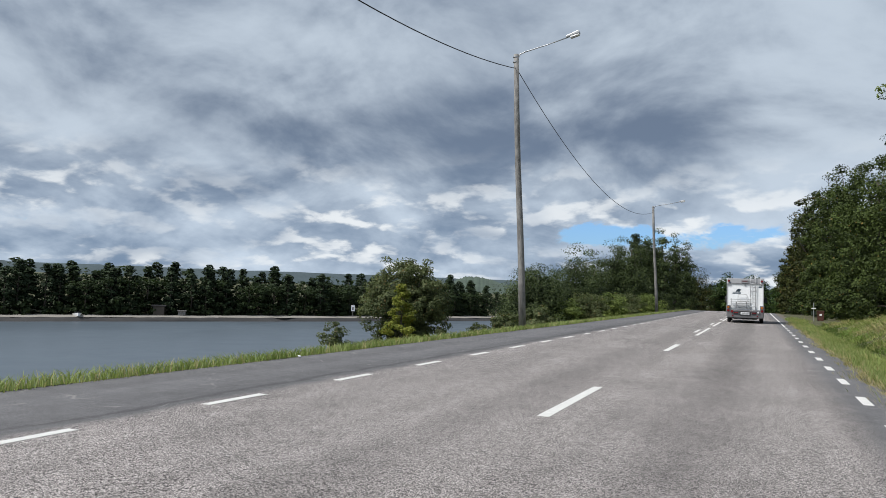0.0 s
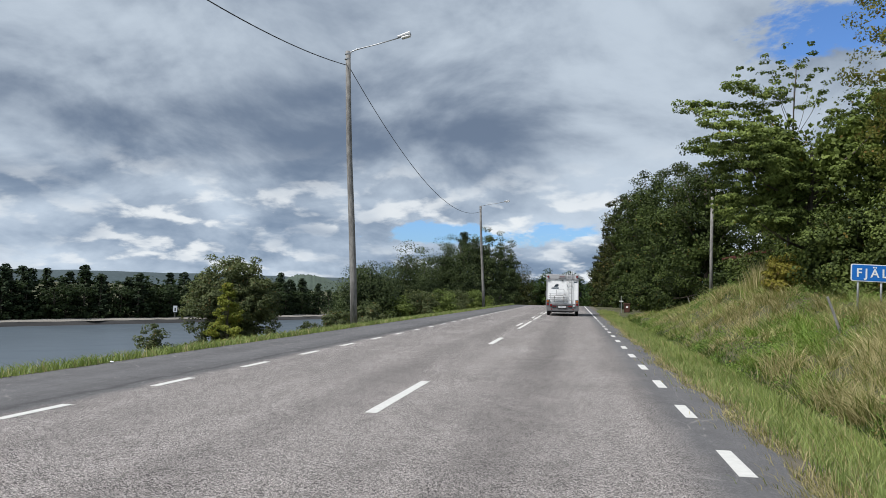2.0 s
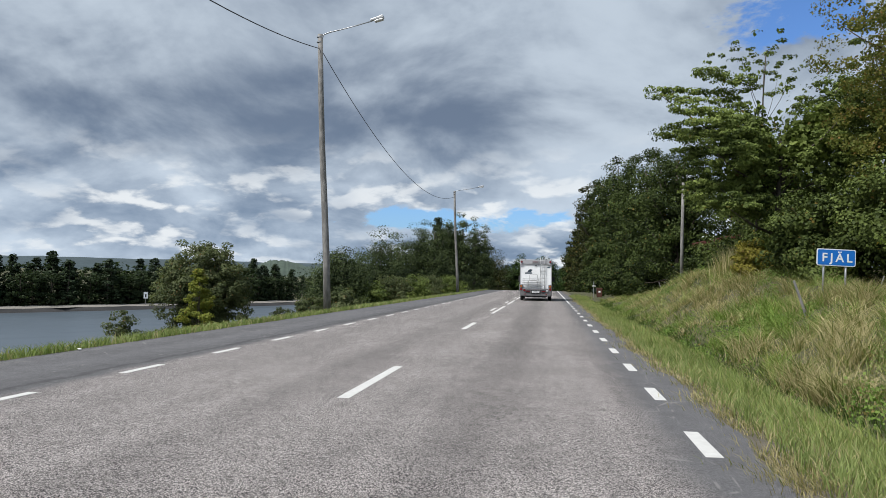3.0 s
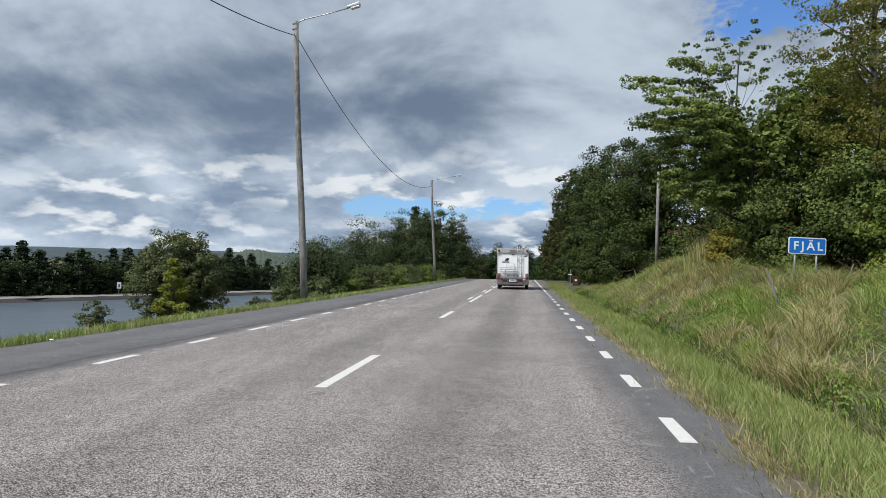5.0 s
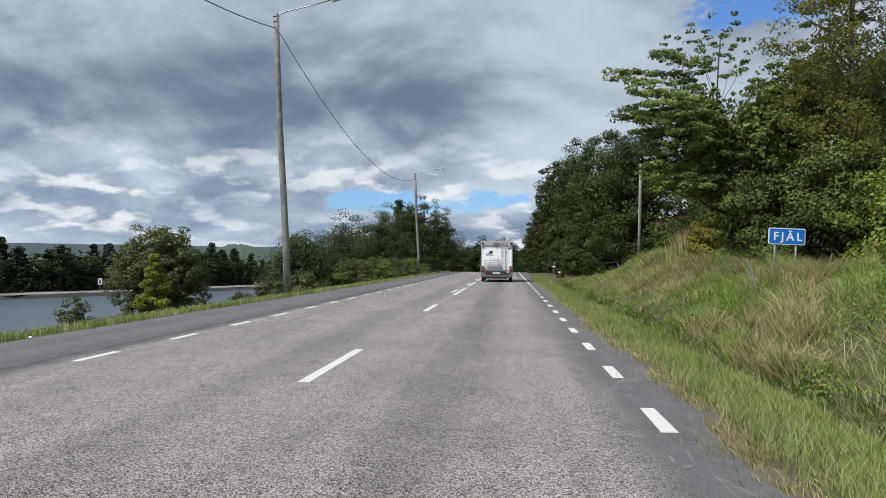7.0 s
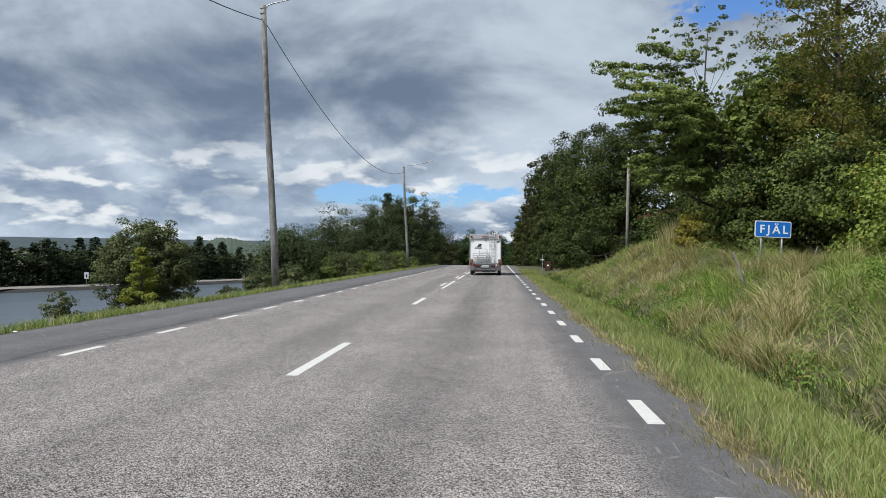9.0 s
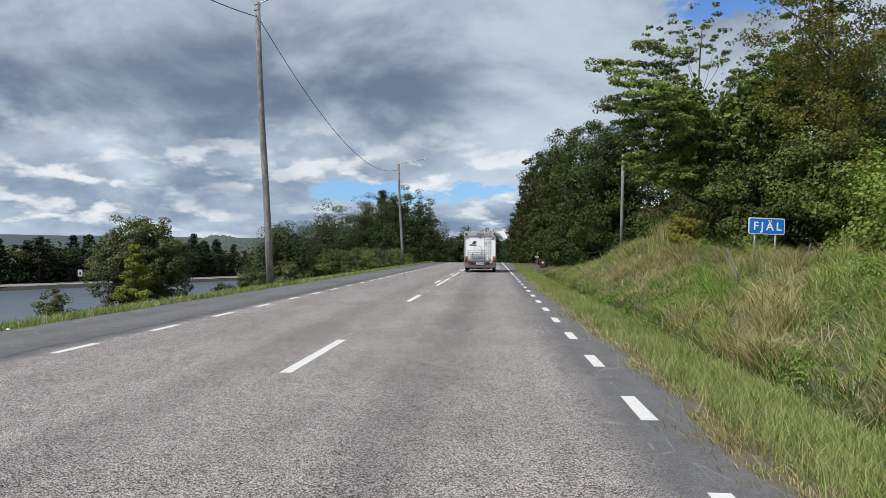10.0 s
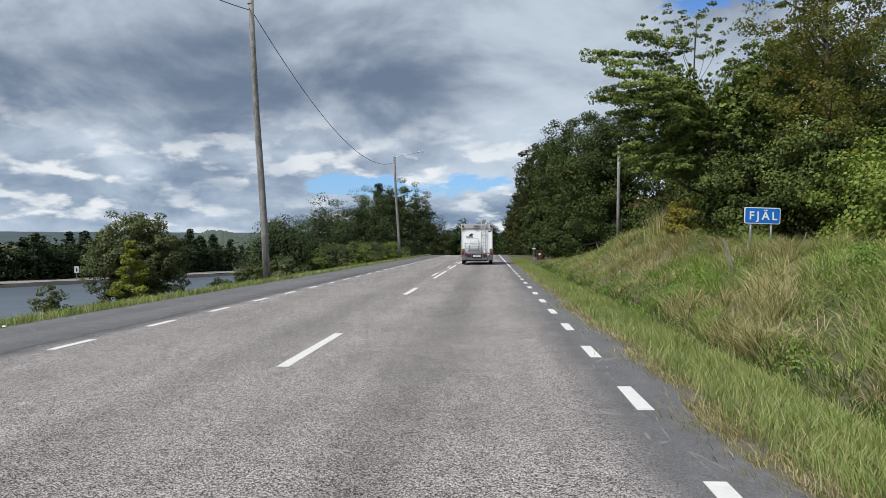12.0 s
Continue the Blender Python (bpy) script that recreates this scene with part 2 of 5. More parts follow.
L_BIRCH = leaf_material("autumn_tinged_birch_leaf", (0.075, 0.099, 0.020), (0.193, 0.182, 0.046), (0.20, 0.13, 0.04), 0.08)
L_LIGHT = leaf_material("light_green_leaf", (0.115, 0.170, 0.036), (0.310, 0.375, 0.090), (0.26, 0.18, 0.04), 0.05)
L_YELLOW = leaf_material("yellow_green_leaf", (0.120, 0.145, 0.022), (0.290, 0.310, 0.066), (0.20, 0.15, 0.02), 0.06)
L_GREY = leaf_material("grey_green_willow_leaf", (0.032, 0.047, 0.018), (0.165, 0.190, 0.088), (0.13, 0.10, 0.04), 0.05)
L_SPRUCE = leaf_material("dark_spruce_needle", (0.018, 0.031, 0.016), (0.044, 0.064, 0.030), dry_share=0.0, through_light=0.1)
# the far wood's shade is put into this leaf colour
L_FAR = leaf_material("forest_leaf_shade_in_colour", (0.018, 0.032, 0.014), (0.046, 0.066, 0.027), dry_share=0.0)
L_GRASS = leaf_material("green_grass_blade", (0.108, 0.165, 0.034), (0.385, 0.440, 0.150), (0.42, 0.37, 0.18), 0.16)
L_VERGE = leaf_material("pale_verge_grass", (0.150, 0.210, 0.060), (0.300, 0.350, 0.135), (0.42, 0.37, 0.20), 0.14)
L_LUSH = leaf_material("lush_grass_blade", (0.125, 0.215, 0.036), (0.300, 0.400, 0.100), (0.34, 0.32, 0.12), 0.08)
L_GORSE = leaf_material("yellow_bush_leaf", (0.14, 0.135, 0.022), (0.27, 0.235, 0.045), (0.22, 0.16, 0.05), 0.1)
# lush dark grass; shade of the ditch and tussock gaps is in its colour
L_DITCH = leaf_material("ditch_grass_shade_in_colour", (0.035, 0.065, 0.014), (0.105, 0.160, 0.038), (0.20, 0.17, 0.07), 0.06)
L_STRAW = leaf_material("dry_straw_blade", (0.285, 0.245, 0.120), (0.520, 0.455, 0.255), (0.16, 0.19, 0.05), 0.18)
L_WEED = leaf_material("leafy_weed", (0.078, 0.157, 0.028), (0.235, 0.325, 0.080), (0.25, 0.2, 0.07), 0.05)


# ---- mesh helpers ----
def part(name, bm, mat, parent=None, label="", smooth=False):
    me = bpy.data.meshes.new(name)
    bm.to_mesh(me)
    bm.free()
    me.materials.append(mat)
    if smooth:
        me.polygons.foreach_set("use_smooth", [True] * len(me.polygons))
    ob = new(name, me)
    ob.parent = parent
    if label:
        ob["label"] = label
    return ob


def thing(name, label, category, m=None, group="", kind=""):
    ob = tagged(new(name), label, category, group, kind)
    if m is not None:
        ob.matrix_basis = m
    return ob


def box(bm, x0, x1, y0, y1, z0, z1, bevel=0.0, taper=None):
    made = bmesh.ops.create_cube(bm, size=1)["verts"]
    for v in made:
        v.co = Vector(((x0 + x1) / 2 + v.co.x * (x1 - x0), (y0 + y1) / 2 + v.co.y * (y1 - y0), (z0 + z1) / 2 + v.co.z * (z1 - z0)))
    if taper:
        taper(made)
    if bevel:
        edges = list({e for v in made for e in v.link_edges})
        bmesh.ops.bevel(bm, geom=edges, offset=bevel, segments=2, affect="EDGES", profile=0.6)
    return bm


def a_box(*args, **kw):
    return box(bmesh.new(), *args, **kw)


def rod(bm, a, b, r0, r1=None, n=8):
    a, b = Vector(a), Vector(b)
    r1 = r0 if r1 is None else r1
    q = (b - a).to_track_quat("Z", "Y")
    rings = []
    for p, r in ((a, r0), (b, r1)):
        rings.append([bm.verts.new(p + q @ Vector((r * math.cos(2 * math.pi * i / n), r * math.sin(2 * math.pi * i / n), 0))) for i in range(n)])
    for i in range(n):
        bm.faces.new((rings[0][i], rings[0][(i + 1) % n], rings[1][(i + 1) % n], rings[1][i]))
    bm.faces.new(rings[0][::-1])
    bm.faces.new(rings[1])
    return bm


def pipe(bm, points, r, n=8, r_end=None):
    """A bent tube along points."""
    pts = [Vector(p) for p in points]
    r_end = r if r_end is None else r_end
    rings = []
    for i, p in enumerate(pts):
        d = (pts[min(i + 1, len(pts) - 1)] - pts[max(i - 1, 0)]).normalized()
        q = d.to_track_quat("Z", "Y")
        rr = r + (r_end - r) * i / (len(pts) - 1)
        rings.append([bm.verts.new(p + q @ Vector((rr * math.cos(2 * math.pi * k / n), rr * math.sin(2 * math.pi * k / n), 0))) for k in range(n)])
    for s, t in zip(rings, rings[1:]):
        best = min(range(n), key=lambda o: (s[0].co - t[o].co).length)
        for k in range(n):
            bm.faces.new((s[k], s[(k + 1) % n], t[(k + 1 + best) % n], t[(k + best) % n]))
    bm.faces.new(rings[0][::-1])
    bm.faces.new(rings[-1])
    return bm


def arch(x0, x1, y, z0, z1, r=0.09):
    """The points of a hoop in the plane y."""
    pts = [(x0, y, z0)]
    for i in range(5):
        a = math.pi - i * math.pi / 8
        pts.append((x0 + r + r * math.cos(a), y, z1 - r + r * math.sin(a)))
    for i in range(5):
        a = math.pi / 2 - i * math.pi / 8
        pts.append((x1 - r + r * math.cos(a), y, z1 - r + r * math.sin(a)))
    return pts + [(x1, y, z0)]


def disc(bm, x, y, z, r, depth, axis="y", n=20):
    d = {"x": Vector((depth, 0, 0)), "y": Vector((0, depth, 0)), "z": Vector((0, 0, depth))}[axis]
    return rod(bm, Vector((x, y, z)) - d / 2, Vector((x, y, z)) + d / 2, r, r, n)


def mesh_from(name, verts, faces, mat, parent=None):
    """A mesh from numpy arrays of vertices (n, 3) and equal-sided faces (m, k)."""
    me = bpy.data.meshes.new(name)
    k = faces.shape[1]
    me.vertices.add(len(verts))
    me.vertices.foreach_set("co", verts.astype(np.float32).ravel())
    me.loops.add(faces.size)
    me.loops.foreach_set("vertex_index", faces.astype(np.int32).ravel())
    me.polygons.add(len(faces))
    me.polygons.foreach_set("loop_start", np.arange(0, faces.size, k, dtype=np.int32))
    me.update(calc_edges=True)
    me.materials.append(mat)
    ob = new(name, me)
    ob.parent = parent
    return ob


def unit(v):
    return v / np.maximum(np.linalg.norm(v, axis=1, keepdims=True), 1e-9)


def leaves(rng, at, out, size):
    """Verts and quads of one kite-shaped leaf per place; out is the way each leaf roughly faces."""
    n = len(at)
    face = unit(unit(out) + np.array([0, 0, 0.45]) + rng.normal(0, 0.45, (n, 3)))
    d = unit(np.cross(face, rng.normal(0, 1, (n, 3))))
    side = np.cross(face, d)
    s = (size * rng.uniform(0.6, 1.3, n))[:, None]
    v = np.stack([at - d * s * 0.5, at + side * s * 0.36 + face * s * 0.08, at + d * s * 0.5 - face * s * 0.1, at - side * s * 0.36 + face * s * 0.08], 1)
    return v.reshape(-1, 3), np.arange(4 * n).reshape(n, 4)


# ---- terrain ----
def step(v, a, b):
    t = np.clip((v - a) / (b - a), 0, 1)
    return t * t * (3 - 2 * t)


def near_shore(y):
    return np.interp(y, [-400, 0, 30, 60, 100, 140, 180, 200], [-20, -20, -20, -25, -34, -46, -60, -70])


def far_shore(y):
    return np.interp(y, [-400, 0, 80, 136, 178, 200], [-230, -139, -117, -87, -68, -60])


WATER_Z = -6.0


def terrain(x, y):
    """The height of the ground."""
    x, y = np.asarray(x, float), np.asarray(y, float)
    road_z = -3.0 * step(y, 105, 190)
    # grass bank on the sign's side
    d = x - 2.0 - 0.1 * step(y, 25, 45)
    keep = 1 - step(y, 44, 72)
    lumps = 0.17 * np.sin(x * 1.3 + y * 0.35) * np.sin(y * 0.55 + 1.0)
    lumps = lumps + (0.10 * np.sin(x * 3.1 + y * 1.2) * np.sin(y * 2.3 + 0.7) + 0.07 * np.sin(x * 5.3 - y * 2.1) * np.sin(y * 4.1 + x)) * step(y, 0, 4)
    crest = (0.92 + 1.08 * step(y, 22, 31) * (1 - step(y, 36, 50))) * keep + 0.15
    bank = -0.07 * step(d, 0.1, 0.9) - 0.42 * step(d, 0.9, 1.75) * keep + 0.26 * step(d, 1.8, 2.5) * keep + (crest + 0.16 * keep) * step(d, 1.9, 6.1) \
        + lumps * step(d, 1.8, 2.7) * keep + 0.015 * np.clip(d - 6, 0, 200)
    # river bank on the other side
    e = -9.15 - x
    xn, xf = near_shore(y), far_shore(y)
    width = np.maximum(-9.15 - 2.0 - xn, 4.0)
    down = -0.38 * step(e, 0.1, 1.6) + (WATER_Z - 1.4 + 0.38) * np.clip((e - 1.6) / width, 0, 1) ** 1.3
    far = WATER_Z - 1.4 + 2.0 * step(xf - x, -3, 6) + 1.2 * step(xf - x, 5, 20) + 0.012 * np.clip(xf - x - 20, 0, 3000)
    left = np.where(x < (xn + xf) / 2, far, down)
    left = np.where(y > 200, np.maximum(left, -5.0), left)
    z = np.where(x > -3.5, bank, left)
    return z + road_z * step(x, -60, -9)


def build_ground():
    xs = np.unique(np.concatenate([np.arange(-9.15, 2.05, 1.6), [2.0, 2.5], np.arange(2.0, 11.0, 0.33), np.arange(11, 40, 1.5), np.arange(-26, -9.1, 0.7),
                                   np.arange(-250, -26, 2.5), np.geomspace(40, 3500, 24), -np.geomspace(250, 3500, 16)]).round(3))
    ys = np.unique(np.concatenate([np.arange(-20, 2, 1.0), np.arange(2, 44, 0.5), np.arange(44, 80, 1.0), np.arange(80, 240, 4.0), np.geomspace(240, 4000, 18), -np.geomspace(20, 3000, 18)]).round(3))
    gx, gy = np.meshgrid(xs, ys)
    z = terrain(gx, gy)
    z = np.where((gx > -9.1) & (gx < 2.4), z - 0.06, z)
    v = np.stack([gx, gy, z], -1).reshape(-1, 3)
    i = np.arange(len(ys) - 1)[:, None] * len(xs) + np.arange(len(xs) - 1)[None]
    f = np.stack([i, i + 1, i + 1 + len(xs), i + len(xs)], -1).reshape(-1, 4)
    ob = mesh_from("ground", v, f, M_GROUND)
    ob.data.polygons.foreach_set("use_smooth", [True] * len(f))
    tagged(ob, "grassy earth falling to the river and rising to a bank", "ground", kind="structure")


def strip(name, left, right, mat, lift, y0=-60, y1=230, thick=0.0):
    """A ribbon along the road between two edges given as functions of y."""
    ys = np.concatenate([np.arange(y0, 0, 1.0), np.arange(0, 45, 0.2), np.arange(45, y1 + 0.1, 1.0)])
    zz = -3.0 * step(ys, 105, 190) + lift
    a, b = left(ys), right(ys)
    rows = [(a, zz - 0.09), (a, zz), (b, zz), (b, zz - 0.09)]
    v = np.concatenate([np.stack([p, ys, q], 1) for p, q in rows])
    n = len(ys)
    i = np.arange(n - 1)
    f = np.concatenate([np.stack([i + k * n, i + (k + 1) * n, i + 1 + (k + 1) * n, i + 1 + k * n], 1) for k in range(3)])
    ob = mesh_from(name, v, f, mat)
    ob.data.shade_flat()
    return ob


def wavy(base, amp, seed, grow=0.0):
    def edge(y):
        return base + grow * step(y, 25, 45) + amp * (np.sin(y * 1.7 + seed) * 0.5 + np.sin(y * 4.1 + 2 * seed) * 0.3 + np.sin(y * 0.6 + seed) * 0.6)
    return edge


CENTRE_X, LEFT_X, RIGHT_X = -2.56, -6.40, 1.39


def build_road():
    road = tagged(strip("road", wavy(-9.15, 0.06, 0.4), wavy(1.84, 0.10, 1.3, 0.14), M_ROAD, 0.0), "worn grey chip asphalt road with dark shoulders and frayed edge", "road", kind="structure")
    tagged(strip("verge_gravel", wavy(1.70, 0.10, 1.3, 0.14), wavy(2.50, 0.12, 2.2, 0.10), M_DIRT, -0.012), "thin strip of gravel and dead grass along the asphalt", "gravel verge", kind="structure")

    def dash(x, y0, y1, w):
        bm = bmesh.new()
        n = max(1, int((y1 - y0) / 4))
        rng = random.Random(int(y0 * 10 + x * 100))
        rows = []
        for k in range(n + 1):
            y = y0 + (y1 - y0) * k / n
            z = float(-3.0 * step(y, 105, 190))
            j = [rng.uniform(-0.006, 0.006) for _ in range(2)]
            rows.append([bm.verts.new((x - w / 2 + j[0], y, z - 0.01)), bm.verts.new((x - w / 2 + j[0], y, z + 0.004)),
                         bm.verts.new((x + w / 2 + j[1], y, z + 0.004)), bm.verts.new((x + w / 2 + j[1], y, z - 0.01))])
        for a, b in zip(rows, rows[1:]):
            for k in range(3):
                bm.faces.new((a[k], a[k + 1], b[k + 1], b[k]))
        bm.faces.new(rows[0])
        bm.faces.new(rows[-1][::-1])
        bmesh.ops.recalc_face_normals(bm, faces=bm.faces)
        return part("lane_marking", bm, M_LINE, road)

    for k in range(-4, 45):
        dash(LEFT_X, 10.0 + 3 * k, 11.12 + 3 * k, 0.13)
    for k in range(-3, 14):
        dash(RIGHT_X, 6.48 + 3 * k, 7.54 + 3 * k, 0.145)
    dash(RIGHT_X, 48.6, 200.0, 0.13)
    for k in range(-3, 0):
        dash(CENTRE_X, 8.65 + 12.9 * k, 11.97 + 12.9 * k, 0.15)
    dash(CENTRE_X, 8.65, 11.97, 0.15)
    dash(CENTRE_X, 21.5, 24.9, 0.15)
    for k in range(12):
        dash(CENTRE_X + 0.05, 32.0 + 12.4 * k, 41.4 + 12.4 * k, 0.13)
        dash(CENTRE_X - 0.24, 34.9 + 12.4 * k, 38.3 + 12.4 * k, 0.13)


def build_water():
    ys = np.concatenate([np.arange(-400, 0, 40), np.arange(0, 205, 5)])
    n = len(ys)
    v = np.concatenate([np.stack([far_shore(ys) - 4, ys, np.full(n, WATER_Z)], 1), np.stack([near_shore(ys) + 4, ys, np.full(n, WATER_Z)], 1)])
    i = np.arange(n - 1)
    tagged(mesh_from("water", v, np.stack([i, i + n, i + n + 1, i + 1], 1), M_WATER), "calm grey river reflecting the clouds", "river", kind="structure")
    # pale shore along the far bank
    ys = np.arange(-60, 196, 2.0)
    n = len(ys)
    rng = np.random.default_rng(5)
    xf = far_shore(ys)
    i = np.arange(n - 1)
    # the lower strip paints the shaded foot of the bank
    for name, label, mat, off in (("shore_edge", "dark strip along the far waterline, painting the bank's shade and reflection with its mud", M_SHORE_SHADE, [(0.9, -0.1), (0.3, 0.35), (-0.4, 0.72)]),
                                  ("far_shore", "low pale gravel shore under the far forest", M_GRAVEL, [(-0.35, 0.73), (-2.6, 0.95), (-6.5, 1.0)])):
        rows = [np.stack([xf + a + rng.normal(0, 0.2, n), ys, WATER_Z + c + rng.normal(0, 0.05, n)], 1) for a, c in off]
        f = np.concatenate([np.stack([i + k * n, i + 1 + k * n, i + 1 + (k + 1) * n, i + (k + 1) * n], 1) for k in range(2)])
        tagged(mesh_from(name, np.concatenate(rows), f, mat), label, "shore", kind="structure")


build_ground()
build_road()
build_water()


def far_hill(seed, az0, az1, dist, tops, mat):
    """A wooded ridge on the horizon between two bearings."""
    az = np.radians(np.linspace(az0, az1, 160))
    rng = np.random.default_rng(seed)
    t = np.linspace(0, 1, 160)
    h = np.interp(t, np.linspace(0, 1, len(tops)), tops)
    h = np.convolve(np.pad(h, 8, mode="edge"), np.ones(17) / 17, "valid") + rng.normal(0, dist * 0.0005, 160)
    rows = []
    for k, (grow, up) in enumerate(((0.92, -0.1), (0.96, 0.45), (1.0, 1.0), (1.1, 1.0), (1.3, 0.6))):
        r = dist * grow
        rows.append(np.stack([np.sin(az) * r, np.cos(az) * r, h * up + rng.normal(0, dist * 0.0003, 160)], 1))
    i = np.arange(159)
    f = np.concatenate([np.stack([i + k * 160, i + 1 + k * 160, i + 1 + (k + 1) * 160, i + (k + 1) * 160], 1) for k in range(4)])
    ob = mesh_from("distant_hill", np.concatenate(rows), f, mat)
    tagged(ob, "low wooded hill on the horizon, haze painted in as blue-green", "hill", kind="structure")


# distance haze is painted into the ridge colours, bluer on the farther one
M_HILL = paint("distant_forest_haze_tint", (0.056, 0.080, 0.060), 1.0, vary=0.6, scale=0.03)
M_HILL2 = paint("far_forest_haze_tint", (0.044, 0.066, 0.074), 1.0, vary=0.4, scale=0.012)
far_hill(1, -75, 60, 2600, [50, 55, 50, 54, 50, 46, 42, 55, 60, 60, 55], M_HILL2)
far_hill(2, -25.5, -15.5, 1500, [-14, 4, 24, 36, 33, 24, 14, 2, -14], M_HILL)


# ---- trees ----
def grown(name, label, category, at, m_trunk, m_leaf, rng, trunk_h, trunk_r, clumps, clump_r, per, size, squash=0.8, lean=(0, 0), droop=0.0, group="", fork=0.62, core=0.0, limbs=20, sides=5):
    """A tree or bush: a tapered trunk with limbs to its clumps, and a crown of single leaves. clumps: places above its base."""
    x, y = at
    ob = thing(name, label, category, pose(x, y, float(terrain(x, y)) - 0.05), group)
    bm = bmesh.new()
    top = Vector((lean[0], lean[1], trunk_h))
    spine = [Vector((0, 0, -0.2))] + [top * (k / 5) + Vector((rng.normal(0, 0.05), rng.normal(0, 0.05), 0)) * trunk_h * 0.12 for k in range(1, 6)]
    pipe(bm, spine, trunk_r, 8, trunk_r * 0.35)
    for c in clumps[:: max(1, len(clumps) // limbs)]:
        c = Vector(c)
        f = min(0.95, max(0.15, c.z / max(trunk_h, 0.1) * fork))
        a = spine[0].lerp(spine[-1], f)
        mid = a.lerp(c, 0.55) + Vector((0, 0, -0.06 * (c - a).length))
        pipe(bm, [a, mid, c], trunk_r * 0.32, sides, trunk_r * 0.06)
    part("trunk", bm, m_trunk, ob, smooth=True)
    pts, out = [], []
    mean = np.mean(np.array(clumps), 0)
    for c in clumps:
        n = int(per * rng.uniform(0.6, 1.4))
        d = unit(rng.normal(0, 1, (n, 3)))
        r = clump_r * rng.uniform(0.65, 1.25) * rng.uniform(0.25, 1, n)[:, None] ** 0.5
        off = d * r * np.array([1, 1, squash * 0.7])
        pts.append(np.array(c) + off)
        o = d * 0.7 + unit(np.array([c]) - mean)[0] * 0.45
        o[:, 2] -= droop
        out.append(o)
    pts, out = np.concatenate(pts), np.concatenate(out)
    sizes = np.full(len(pts), size)
    if core:
        # larger leaves fill the heart of the crown
        n = int(len(pts) * core)
        cl = np.array(clumps)[rng.integers(0, len(clumps), n)]
        pts = np.concatenate([pts, mean + (cl - mean) * rng.uniform(0.25, 0.68, (n, 1)) + rng.normal(0, clump_r * 0.25, (n, 3))])
        out = np.concatenate([out, rng.normal(0, 1, (n, 3))])
        sizes = np.concatenate([sizes, np.full(n, size * 2.0)])
    v, f = leaves(rng, pts, out, sizes)
    mesh_from("crown", v, f, m_leaf, ob)
    return ob


def shell(rng, n, centre, radii, inner=0.55, low=-1.0, uneven=0.16):
    """n places in the outer part of an ellipsoid with an uneven outline."""
    out = []
    while len(out) < n:
        d = unit(rng.normal(0, 1, (1, 3)))[0]
        if d[2] < low:
            continue
        wob = 1 + uneven * math.sin(3 * math.atan2(d[1], d[0]) + centre[2]) + rng.normal(0, uneven / 2)
        out.append(tuple(np.array(centre) + d * np.array(radii) * wob * rng.uniform(inner, 1)))
    return out


def cone_clumps(rng, n, height, radius, base=0.12):
    out = []
    for k in range(n):
        f = (k + rng.uniform(0, 1)) / n
        h = base + (1 - base) * f
        r = radius * (1 - f) ** 0.8 * rng.uniform(0.45, 1.05) + 0.05
        a = rng.uniform(0, 2 * math.pi)
        out.append((r * math.cos(a), r * math.sin(a), height * h))
    return out


def broadleaf(seed, at, height, radius, mat, label, size=0.16, n=90, per=330, name="tree", bark=None, base=0.3, clump=None, group="", core=0.14, inner=0.45, pointed=0.0):
    rng = np.random.default_rng(seed)
    mid = height * (1 + base) / 2
    clumps = shell(rng, n, (0, 0, mid), (radius, radius, height * (1 - base) / 2), inner, uneven=0.10)
    for k in range(n // 3):
        a, rr = rng.uniform(0, 2 * math.pi), radius * rng.uniform(0.45, 0.9)
        if base < 0.1:
            clumps.append((rr * math.cos(a), rr * math.sin(a), height * rng.uniform(0.04, 0.34)))
    if pointed:
        clumps = [(c[0] * (1 - pointed * max(0, c[2] / height - 0.25)), c[1] * (1 - pointed * max(0, c[2] / height - 0.25)), c[2]) for c in clumps]
    return grown(name, label, "tree" if name != "bush" else "bush", at, bark or M_BARK, mat, rng, height * 0.8, max(0.04, height * 0.018), clumps,
                 clump or radius * 0.30, per, size, group=group, core=core)


GROUP_R = "roadside trees on the bank"
GROUP_L = "bushes and trees on the river bank"


